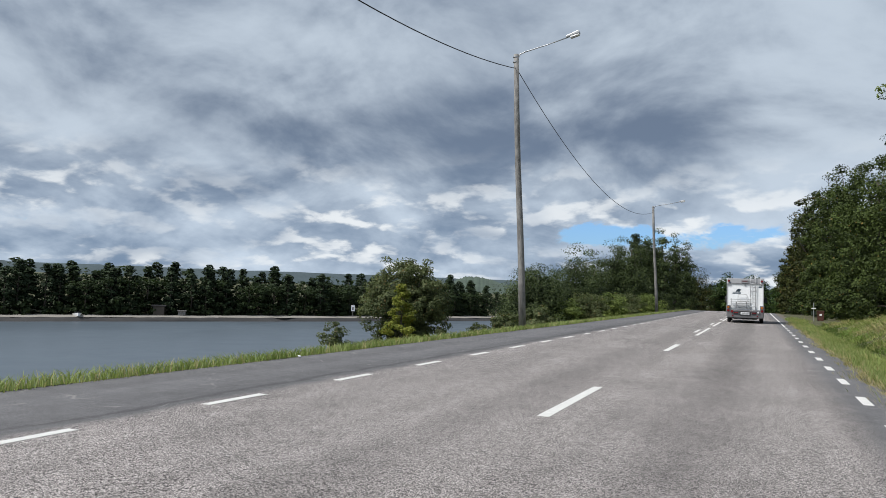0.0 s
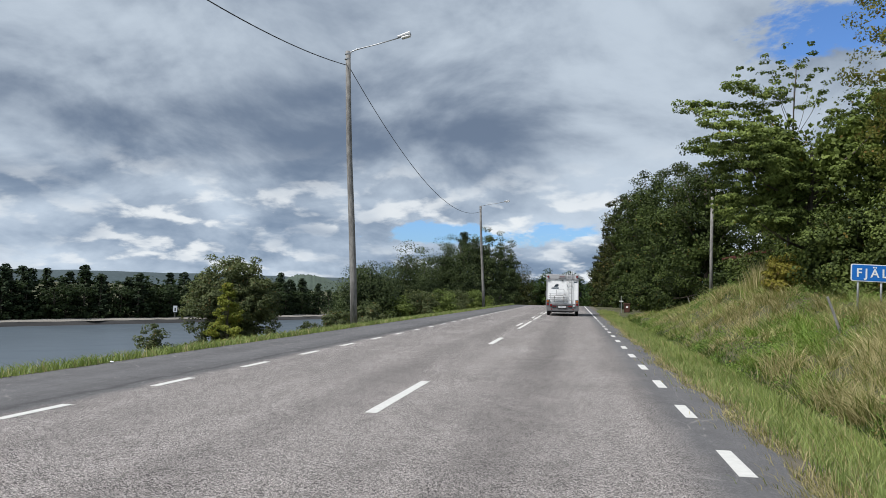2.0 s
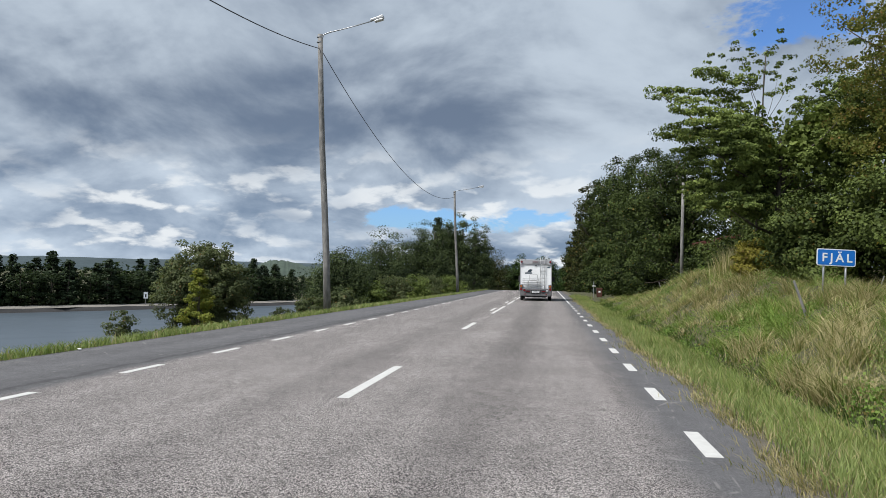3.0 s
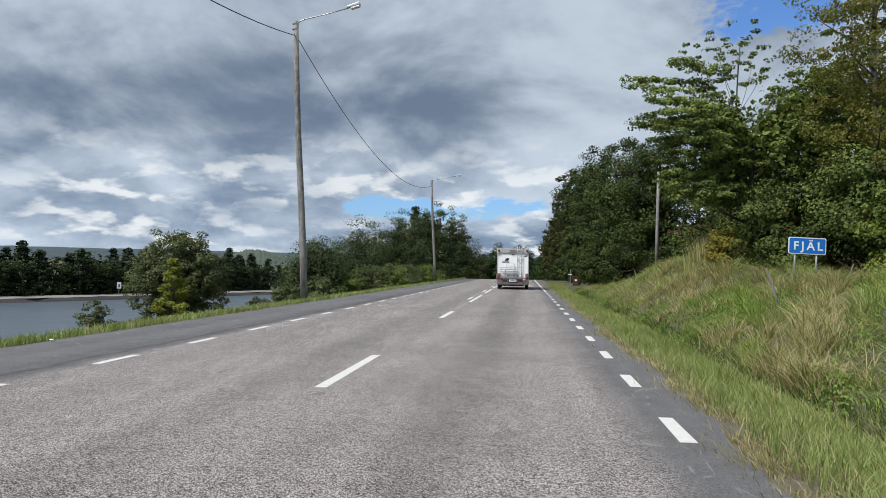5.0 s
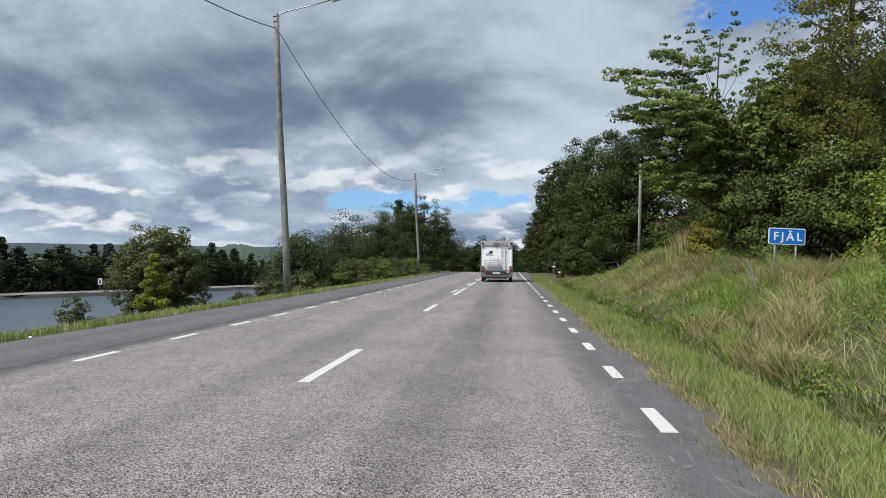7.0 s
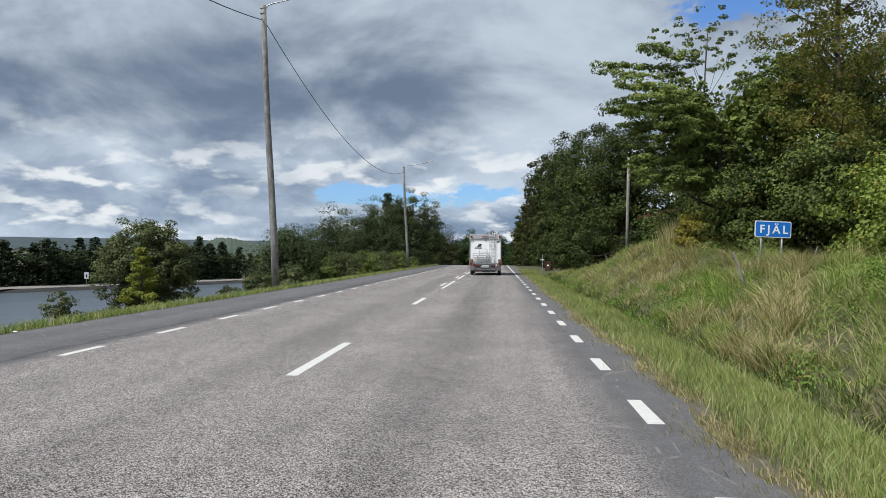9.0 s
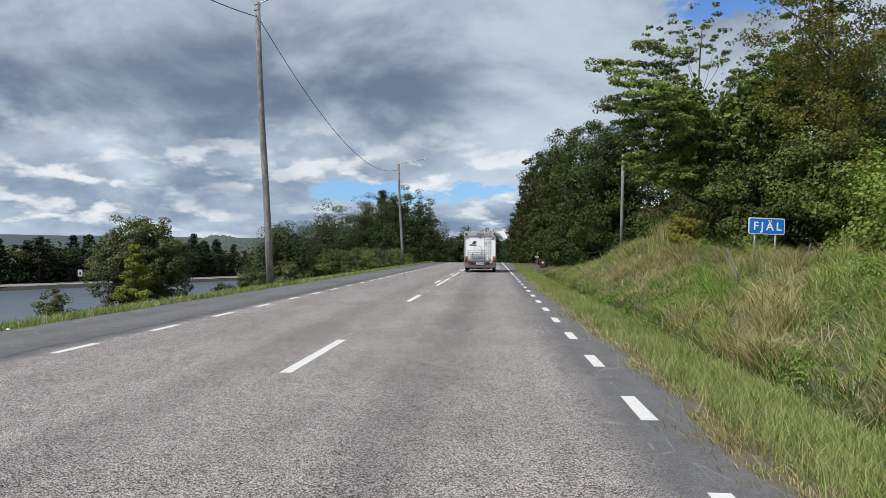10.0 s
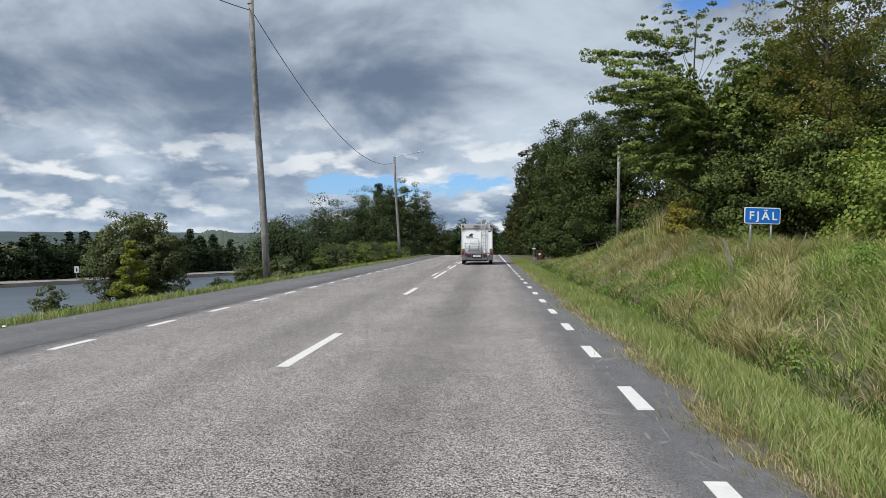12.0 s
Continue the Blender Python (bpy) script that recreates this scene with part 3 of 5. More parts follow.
def right_trees():
    # broad tree with long layered boughs over the mound
    rng = np.random.default_rng(11)
    clumps = shell(rng, 150, (1.6, 0.3, 4.1), (3.7, 3.4, 3.5), 0.25)
    clumps += shell(rng, 60, (2.6, 0.2, 6.2), (2.3, 2.0, 2.3), 0.3) + shell(rng, 55, (3.3, 0.6, 7.0), (1.7, 1.6, 2.2), 0.25) + shell(rng, 60, (3.2, -0.5, 4.0), (2.4, 2.0, 2.8), 0.3) + shell(rng, 70, (2.4, -0.3, 6.6), (2.2, 1.8, 2.4), 0.3)
    for a0, z0, reach, up in ((190, 6.6, 5.5, 0.45), (200, 6.1, 5.0, 0.2), (184, 7.1, 4.8, 0.4), (178, 5.5, 4.7, 0.2), (194, 7.5, 3.6, 0.5)):
        for q in range(16):
            f = 0.3 + 0.7 * q / 15
            a = radians(a0 + rng.normal(0, 3.5))
            clumps.append((reach * f * math.cos(a), reach * f * math.sin(a), z0 + up * f + rng.normal(0, 0.1)))
    for k in range(30):
        z0 = 2.0 + 4.3 * (k + rng.uniform(0, 1)) / 30
        a0 = rng.uniform(152, 232)
        reach = float(np.interp(z0, [2, 4, 5.5, 6.5, 7.3, 8.1, 8.9], [3.4, 4.0, 4.5, 4.4, 3.3, 2.2, 1.2])) * rng.uniform(0.82, 1.04)
        up = rng.uniform(-0.5, 0.5)
        for q in range(12):
            f = 0.25 + 0.75 * q / 11
            a = radians(a0 + rng.normal(0, 5.0))
            r = reach * f
            clumps.append((r * math.cos(a), r * math.sin(a), z0 + up * f * f + rng.normal(0, 0.12)))
    grown("tree", "broad dark green maple with long layered boughs", "tree", (9.4, 31.0), M_BARK, L_MAPLE, rng, 5.6, 0.17, clumps, 0.36, 85, 0.115, 0.45, group=GROUP_R, core=0.10)
    # bare-stemmed shoot rising out of the crown
    rng = np.random.default_rng(19)
    clumps = []
    for tx, tz in ((-2.3, 8.4), (-1.9, 8.9), (-1.5, 9.5), (-0.8, 9.9), (-0.2, 9.2), (0.2, 10.3), (0.7, 9.6), (1.2, 10.4), (1.5, 9.3), (1.9, 8.7)):
        for q in range(5):
            f = 0.55 + 0.45 * q / 4
            clumps.append((0.3 + (tx - 0.3) * f + rng.normal(0, 0.12), rng.normal(0, 0.3), 7.2 + (tz - 7.2) * f ** 1.2 + rng.normal(0, 0.10)))
    grown("tree", "slender young maple with a sparse top", "tree", (8.5, 31.6), M_BARK, L_MAPLE, rng, 9.3, 0.06, clumps, 0.21, 22, 0.135, 0.6, lean=(0.5, 0), group=GROUP_R, fork=0.72, limbs=6)
    rng = np.random.default_rng(12)
    clumps = shell(rng, 150, (0, 0, 8.0), (3.4, 3.6, 6.8), 0.25)
    grown("tree", "tall birch with thinning, browning leaves", "tree", (12.4, 27.0), M_BARK, L_BIRCH, rng, 14.0, 0.15, clumps, 0.55, 150, 0.105, 0.9, droop=0.6, group=GROUP_R, fork=0.85)
    broadleaf(13, (16.0, 33.0), 10.0, 4.4, L_UNDER, "dense tree among others, their shade painted into its leaf colour", 0.15, 120, 200, base=0.08, group=GROUP_R)
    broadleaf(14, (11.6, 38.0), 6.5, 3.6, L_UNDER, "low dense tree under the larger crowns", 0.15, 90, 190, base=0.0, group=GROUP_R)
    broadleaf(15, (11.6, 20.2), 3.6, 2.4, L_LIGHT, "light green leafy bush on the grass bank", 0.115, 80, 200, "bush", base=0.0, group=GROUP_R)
    broadleaf(10, (12.0, 26.0), 4.8, 2.4, L_UNDER, "understorey bush beneath the trees, leaves darkened to stand for shade", 0.12, 90, 200, "bush", base=0.0, group=GROUP_R)
    broadleaf(9, (9.6, 27.5), 3.2, 1.9, L_UNDER, "understorey bush beneath the trees, leaves darkened to stand for shade", 0.12, 70, 200, "bush", base=0.0, group=GROUP_R)
    broadleaf(8, (16.5, 27.0), 5.0, 2.8, L_UNDER, "understorey bush beneath the trees, leaves darkened to stand for shade", 0.12, 90, 200, "bush", base=0.0, group=GROUP_R)
    broadleaf(7, (20.5, 26.0), 8.0, 3.6, L_UNDER, "dense tree among others, their shade painted into its leaf colour", 0.16, 90, 170, base=0.0, group=GROUP_R)
    broadleaf(16, (15.2, 18.0), 4.6, 2.6, L_LIGHT, "light green leafy bush on the grass bank", 0.115, 80, 200, "bush", base=0.0, group=GROUP_R)
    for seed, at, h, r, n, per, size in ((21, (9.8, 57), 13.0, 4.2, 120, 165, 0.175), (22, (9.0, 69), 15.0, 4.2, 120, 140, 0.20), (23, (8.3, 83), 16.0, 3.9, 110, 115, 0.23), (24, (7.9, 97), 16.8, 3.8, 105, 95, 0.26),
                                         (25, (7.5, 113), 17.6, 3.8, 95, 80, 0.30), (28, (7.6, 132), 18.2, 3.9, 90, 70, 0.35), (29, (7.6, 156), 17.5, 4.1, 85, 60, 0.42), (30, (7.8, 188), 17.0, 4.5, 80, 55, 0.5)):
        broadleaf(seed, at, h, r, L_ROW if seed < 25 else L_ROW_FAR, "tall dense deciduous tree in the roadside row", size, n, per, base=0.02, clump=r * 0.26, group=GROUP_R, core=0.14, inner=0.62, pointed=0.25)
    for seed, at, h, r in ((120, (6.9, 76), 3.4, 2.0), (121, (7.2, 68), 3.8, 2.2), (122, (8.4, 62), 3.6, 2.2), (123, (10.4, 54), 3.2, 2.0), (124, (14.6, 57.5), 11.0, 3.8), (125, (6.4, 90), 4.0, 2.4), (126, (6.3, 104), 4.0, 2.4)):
        broadleaf(seed, at, h, r, L_ROW, "understorey bush beneath the trees, leaves darkened to stand for shade", 0.19 if at[1] < 80 else 0.26, 50, 85, "bush", base=0.0, group=GROUP_R, core=0.2)
    broadleaf(34, (10.2, 43.6), 3.0, 1.8, L_UNDER, "understorey bush beneath the trees, leaves darkened to stand for shade", 0.13, 60, 130, "bush", base=0.0, group=GROUP_R)


def left_trees():
    rng = np.random.default_rng(31)
    clumps = shell(rng, 370, (0, 0, 2.8), (2.0, 2.0, 2.7), 0.3, uneven=0.06) + shell(rng, 150, (0, 0, 2.7), (1.95, 1.95, 2.65), 0.86, 0.1, 0.04) + [(c[0] * 1.05, c[1] * 1.05, c[2] * 0.6) for c in shell(rng, 60, (0, 0, 1.6), (1.85, 1.85, 1.6), 0.5, uneven=0.06)]
    grown("bush", "big round grey-green willow bush by the water", "bush", (-14.3, 28.3), M_BARK, L_GREY, rng, 3.4, 0.09, clumps, 0.30, 95, 0.09, 0.9, group=GROUP_L, core=0.12)
    rng = np.random.default_rng(32)
    grown("tree", "small yellow-green birch sapling on the verge", "tree", (-12.9, 25.0), M_BARK, L_YELLOW, rng, 2.9, 0.03, cone_clumps(rng, 70, 3.2, 0.92, 0.05), 0.21, 110, 0.08, group=GROUP_L)
    rng = np.random.default_rng(33)
    for at, h, r in (((-11.6, 18.2), 1.5, 0.5), ((-12.0, 20.3), 0.8, 0.35), ((-11.6, 30.2), 0.9, 0.6), ((-12.2, 32.0), 1.2, 0.8)):
        grown("bush", "sparse pale green shrub sprouting from the bank", "bush", at, M_BARK, L_GREY, rng, h * 0.8, 0.02, shell(rng, 26, (0, 0, h * 0.46), (r * 1.15, r * 1.15, h * 0.5), 0.1), 0.17, 90, 0.06, group=GROUP_L)
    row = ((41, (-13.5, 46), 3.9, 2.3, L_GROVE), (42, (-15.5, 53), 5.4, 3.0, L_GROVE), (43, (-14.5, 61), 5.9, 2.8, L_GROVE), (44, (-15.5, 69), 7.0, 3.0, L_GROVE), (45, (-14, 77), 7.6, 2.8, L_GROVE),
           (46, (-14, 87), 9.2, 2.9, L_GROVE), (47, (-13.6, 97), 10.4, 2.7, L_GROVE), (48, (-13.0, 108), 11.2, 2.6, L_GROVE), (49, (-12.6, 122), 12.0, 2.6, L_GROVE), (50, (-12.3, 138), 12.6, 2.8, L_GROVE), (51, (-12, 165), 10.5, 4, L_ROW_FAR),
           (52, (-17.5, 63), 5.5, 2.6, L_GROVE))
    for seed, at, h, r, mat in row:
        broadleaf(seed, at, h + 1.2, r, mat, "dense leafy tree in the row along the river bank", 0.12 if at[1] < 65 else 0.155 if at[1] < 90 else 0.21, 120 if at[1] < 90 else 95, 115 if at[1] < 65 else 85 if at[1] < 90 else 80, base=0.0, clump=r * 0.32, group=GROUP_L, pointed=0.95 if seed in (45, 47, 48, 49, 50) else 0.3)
    for seed, at, h, r in ((61, (-12.0, 41), 1.7, 1.1), (62, (-12.0, 47), 2.0, 1.4), (63, (-11.8, 53), 2.4, 1.6), (64, (-11.6, 60), 2.6, 1.7), (65, (-11.6, 68), 2.6, 1.8), (66, (-11.5, 84), 2.6, 2.0), (67, (-12.4, 36.5), 1.6, 1.0)):
        broadleaf(seed, at, h, r, L_GREY if seed % 2 else L_MAPLE, "low green roadside shrub behind the verge", 0.13, 60, 100, "bush", base=0.0, group=GROUP_L)
    rng = np.random.default_rng(70)
    grown("tree", "narrow spruce standing above the bushes", "tree", (-14.2, 91), M_BARK, L_SPRUCE, rng, 9.6, 0.14, cone_clumps(rng, 90, 10.4, 1.9, 0.05), 0.5, 90, 0.22, group=GROUP_L)


def end_trees():
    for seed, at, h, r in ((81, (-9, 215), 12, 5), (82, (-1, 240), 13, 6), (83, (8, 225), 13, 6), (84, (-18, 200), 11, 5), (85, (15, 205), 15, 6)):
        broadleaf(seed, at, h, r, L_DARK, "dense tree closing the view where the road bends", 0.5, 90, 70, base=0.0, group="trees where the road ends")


def far_forest():
    """The wood across the river: a few kinds of tree, set many times."""
    rng = np.random.default_rng(90)
    kinds = []
    for k in range(8):
        fine = k % 4 < 2
        h = (10.2, 11.0, 9.6, 10.6, 9.6, 10.4, 9.0, 10.0)[k]
        if k < 4:
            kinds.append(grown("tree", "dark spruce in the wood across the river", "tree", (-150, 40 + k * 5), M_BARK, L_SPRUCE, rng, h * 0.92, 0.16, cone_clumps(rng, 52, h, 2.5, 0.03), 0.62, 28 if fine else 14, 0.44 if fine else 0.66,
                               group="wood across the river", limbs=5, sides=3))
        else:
            kinds.append(grown("tree", "leafy tree in the wood across the river, leaves darkened to stand for shade", "tree", (-150, 40 + k * 5), M_BARK, L_FAR, rng, h * 0.8, 0.15, shell(rng, 48, (0, 0, h * 0.5), (2.8, 2.8, h * 0.5), 0.5), 0.95, 30 if fine else 14, 0.46 if fine else 0.72,
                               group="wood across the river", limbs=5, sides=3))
    for y in np.arange(-20, 192, 2.9):
        for depth in (8.5, 12.0, 17.0):
            yy = y + rng.uniform(-1.3, 1.3)
            x = float(far_shore(yy)) - depth - rng.uniform(-1.5, 1.5)
            spruce = rng.uniform() < (0.45 if depth < 9 else 0.7)
            kind = kinds[(0 if spruce else 4) + (0 if depth < 9 else 2) + int(rng.integers(0, 2))]
            s = rng.uniform(0.84, 1.02) * (0.80 + 0.20 * depth / 17)
            made = copy_thing(kind, pose(x, yy, float(terrain(x, yy)) - 0.1, 0, 0, rng.uniform(0, 360)))
            made.scale = (s * 1.35, s * 1.35, s)
    low = grown("bush", "low bush at the foot of the far wood, leaves darkened to stand for shade", "bush", (-150, 90), M_BARK, L_FAR, rng, 1.6, 0.05, shell(rng, 18, (0, 0, 1.1), (1.6, 1.6, 1.2), 0.3), 0.7, 14, 0.5, group="wood across the river", limbs=3, sides=3)
    for y in np.arange(-18, 190, 2.9):
        x = float(far_shore(y)) - 6.0 - rng.uniform(0, 1.5)
        s = rng.uniform(0.7, 1.5)
        made = copy_thing(low, pose(x, y + rng.uniform(-1, 1), float(terrain(x, y)) - 0.1, 0, 0, rng.uniform(0, 360)))
        made.scale = (s, s, s)
    for ob in kinds + [low]:
        x = float(far_shore(ob.location.y)) - 24
        ob.location = (x, ob.location.y, float(terrain(x, ob.location.y)) - 0.1)
    # lower wood past the river's bend
    for k in range(64):
        az, d = radians(rng.uniform(-24, -9)), rng.uniform(205, 290)
        x, y = d * math.sin(az), d * math.cos(az)
        s = rng.uniform(0.6, 0.85)
        made = copy_thing(kinds[rng.integers(0, 8)], pose(x, y, -5.0, 0, 0, rng.uniform(0, 360)))
        made.scale = (s, s, s)


right_trees()
left_trees()
end_trees()
far_forest()


# ---- grass ----
def blades(rng, x, y, h, w, lean, turn=None):
    """Bent blades rooted at x, y: a quad and a tip as two quads sharing an edge."""
    n = len(x)
    z = terrain(x, y)
    a = rng.uniform(0, 2 * np.pi, n)
    b = rng.uniform(0, 2 * np.pi, n) if turn is None else turn + rng.normal(0, 0.5, n)
    sx, sy = np.cos(a) * w / 2, np.sin(a) * w / 2
    lx, ly = np.cos(b) * lean * h, np.sin(b) * lean * h
    p = lambda dx, dy, dz: np.stack([x + dx, y + dy, z + dz], 1)
    v = np.stack([p(-sx, -sy, -0.03 + 0 * h), p(sx, sy, -0.03 + 0 * h), p(lx * 0.35 + sx * 0.8, ly * 0.35 + sy * 0.8, h * 0.6), p(lx * 0.35 - sx * 0.8, ly * 0.35 - sy * 0.8, h * 0.6),
                  p(lx + sx * 0.12, ly + sy * 0.12, h), p(lx - sx * 0.12, ly - sy * 0.12, h)], 1).reshape(-1, 3)
    i = np.arange(n) * 6
    f = np.concatenate([np.stack([i, i + 1, i + 2, i + 3], 1), np.stack([i + 3, i + 2, i + 4, i + 5], 1)])
    return v, f


def patchy(x, y, s, seed):
    return (np.sin(x * s + seed) * np.sin(y * s * 0.8 + 2 * seed) + np.sin(x * s * 2.3 + y * s * 1.7 + seed) * 0.6 + np.sin(y * s * 2.9 - x * s + 3 * seed) * 0.4)


def grass(name, label, mat, seed, n, x0, x1, y0, y1, h, w, lean, keep=None, near=1.6, tussock=0.0):
    rng = np.random.default_rng(seed)
    y = y0 + (y1 - y0) * rng.uniform(0, 1, n) ** near
    x = rng.uniform(x0, x1, n) + (0.1 * step(y, 25, 45) if x0 > 0 else 0)
    if keep is not None:
        ok = keep(x, y, rng)
        x, y = x[ok], y[ok]
    hh = h * rng.uniform(0.45, 1.25, len(x))
    turn = rng.uniform(0, 2 * np.pi, len(x))
    if tussock > 0:
        # Most blades stand in tussocks that fall outwards and mostly downhill.
        m = max(len(x) // 75, 1)
        who = rng.integers(0, m, len(x))
        in_tuft = rng.uniform(0, 1, len(x)) < tussock
        size = rng.uniform(0.10, 0.26, m)[who]
        dx, dy = rng.normal(0, 1, len(x)) * size, rng.normal(0, 1, len(x)) * size
        x = np.where(in_tuft, x[who] + dx, x)
        y = np.where(in_tuft, y[who] + dy, y)
        hh = np.where(in_tuft, hh * rng.uniform(0.8, 1.75, m)[who], hh * 0.7)
        turn = np.where(in_tuft, np.arctan2(dy / size, dx / size - 0.9), turn)
    scale = 1 + y / 34.0
    v, f = blades(rng, x, y, hh, w * scale * rng.uniform(0.7, 1.3, len(x)), lean * rng.uniform(0.3, 1.4, len(x)), turn)
    tagged(mesh_from(name, v, f, mat), label, "grass", kind="stuff")


# growth on the bank: x, y, reach, amount (green above zero, straw below)
BANK_SPOTS = ((4.4, 7.6, 0.9, -1.7), (5.0, 12.5, 1.3, -1.6), (4.4, 18.0, 1.3, -1.6), (7.0, 17.2, 1.1, -1.5), (5.8, 15.0, 0.9, -1.2), (6.2, 9.0, 1.0, -1.2), (5.2, 24.0, 1.6, -1.3), (6.8, 28.0, 1.8, -0.9), (4.8, 34.0, 2.2, -1.1),
              (8.2, 21.0, 1.2, -1.0), (6.6, 12.3, 1.2, 1.6), (8.5, 15.5, 1.9, 1.8), (4.1, 9.6, 0.7, 1.5), (5.9, 20.0, 1.1, 1.6), (7.4, 8.0, 1.5, 1.2), (6.2, 24.5, 1.0, 1.2), (4.0, 14.6, 0.7, 1.3))
EDGE = wavy(1.84, 0.10, 1.3, 0.14)


def bank_mix(x, y):
    """Above zero green growth, below zero dry straw: broad uneven patches along the bank."""
    m = 0.45 * patchy(x, y * 0.7, 0.75, 1.0) + 0.6 * patchy(x, y, 2.1, 2.3) + 0.42
    for cx, cy, r, amount in BANK_SPOTS:
        m = m + amount * np.exp(-((x - cx) ** 2 + ((y - cy) * 0.75) ** 2) / (r * r))
    return m


def gaps(x, y):
    """Below zero between the clumps, where little grows."""
    return patchy(x, y, 3.6, 0.7) + 0.6 * patchy(x, y, 7.0, 1.9) + 0.45


def all_grass():
    grass("grass", "short green grass along the asphalt edge", L_VERGE, 1, 52000, 1.9, 3.45, 2.0, 75, 0.15, 0.008, 0.6, lambda x, y, r: r.uniform(0, 1, len(x)) < 0.05 + step(x - EDGE(y), 0.12, 0.42), near=1.9)
    grass("grass", "pale seeding grass along the ditch", L_GRASS, 8, 26000, 2.2, 3.5, 2.0, 75, 0.17, 0.008, 0.6, lambda x, y, r: r.uniform(0, 1, len(x)) < step(x - EDGE(y), 0.2, 0.7), near=1.9, tussock=0.5)
    grass("grass", "lush grass in the bottom of the ditch, darkened to stand for its shade", L_DITCH, 9, 22000, 3.35, 4.35, 2.0, 60, 0.13, 0.011, 0.9, tussock=0.3)
    grass("grass", "long mixed green grass over the bank", L_GRASS, 2, 72000, 4.0, 11.5, 2.0, 62, 0.18, 0.012, 1.3, lambda x, y, r: (bank_mix(x, y) + r.normal(0, 0.2, len(x)) > -0.1) & (gaps(x, y) > 0), tussock=0.65)
    grass("grass", "dry straw-coloured grass in patches on the bank", L_STRAW, 3, 66000, 4.0, 10.5, 2.0, 60, 0.20, 0.010, 1.8, lambda x, y, r: (bank_mix(x, y) + r.normal(0, 0.2, len(x)) < 0.1) & (gaps(x, y) > -0.1), tussock=0.65)
    grass("grass", "lush bright green grass high on the bank", L_LUSH, 7, 36000, 4.2, 13.0, 3.0, 27, 0.22, 0.013, 1.1, lambda x, y, r: (bank_mix(x, y) + r.normal(0, 0.2, len(x)) > 0.75) & (gaps(x, y) > 0), near=1.0, tussock=0.7)
    # dark blades paint the shade in the gaps
    grass("grass", "low grass between the tussocks, the shade of the gaps in its colour", L_DITCH, 10, 26000, 4.0, 11.0, 2.0, 50, 0.12, 0.012, 1.2, lambda x, y, r: gaps(x, y) < 0.25)
    grass("grass", "short green grass on the river verge", L_VERGE, 4, 26000, -10.2, -9.08, 1.0, 110, 0.18, 0.012, 0.9, near=1.5)
    grass("grass", "dead bleached grass fringe at the asphalt edge", L_STRAW, 5, 34000, 1.72, 2.35, 2.0, 60, 0.055, 0.006, 1.7, lambda x, y, r: (x - EDGE(y) > 0.02) & (patchy(x, y, 4.0, 0.4) > -0.6), near=1.9, tussock=0.4)
    grass("grass", "rough grass on the slope to the river", L_VERGE, 6, 4000, -15, -11.6, 8.0, 60, 0.4, 0.03, 0.6)


all_grass()


def weeds():
    """Low leafy weeds in clumps on the bank."""
    rng = np.random.default_rng(8)
    pts, out = [], []
    for k in range(900):
        y = 3 + 45 * rng.uniform() ** 1.4
        x = rng.uniform(4.2, 11.5) if k % 30 else rng.normal(4.2, 0.2)
        if k % 30 and bank_mix(np.array([x]), np.array([y]))[0] < (0.8 if k % 5 else -0.2):
            continue
        n = int(rng.uniform(110, 220))
        r = rng.uniform(0.22, 0.6)
        a, d = rng.uniform(0, 2 * np.pi, n), rng.uniform(0, 1, n) ** 0.5 * r
        px, py = x + np.cos(a) * d, y + np.sin(a) * d
        pts.append(np.stack([px, py, terrain(px, py) + rng.uniform(0.04, 0.40, n) * (1.1 - d / r * 0.6) * rng.uniform(0.7, 1.4)], 1))
        out.append(np.stack([np.cos(a), np.sin(a), rng.uniform(-0.1, 0.7, n)], 1))
    v, f = leaves(rng, np.concatenate(pts), np.concatenate(out), 0.054)
    tagged(mesh_from("weeds", v, f, L_WEED), "leafy green weeds growing in clumps on the bank", "weeds", kind="stuff")


weeds()

# ---- street lamps and wires ----
M_GALV = paint("galvanised_steel", (0.42, 0.43, 0.44), 0.45, 0.7, 0.15, 8.0)
M_LAMP = paint("lamp_housing_grey", (0.45, 0.46, 0.47), 0.4, 0.2, 0.1, 8.0)
M_LENS = paint("milky_lamp_cover", (0.62, 0.63, 0.62), 0.2, 0.0, 0.08, 12.0)
M_BLACK = paint("black_rubber", (0.018, 0.018, 0.019), 0.6, 0.0, 0.3, 20.0)


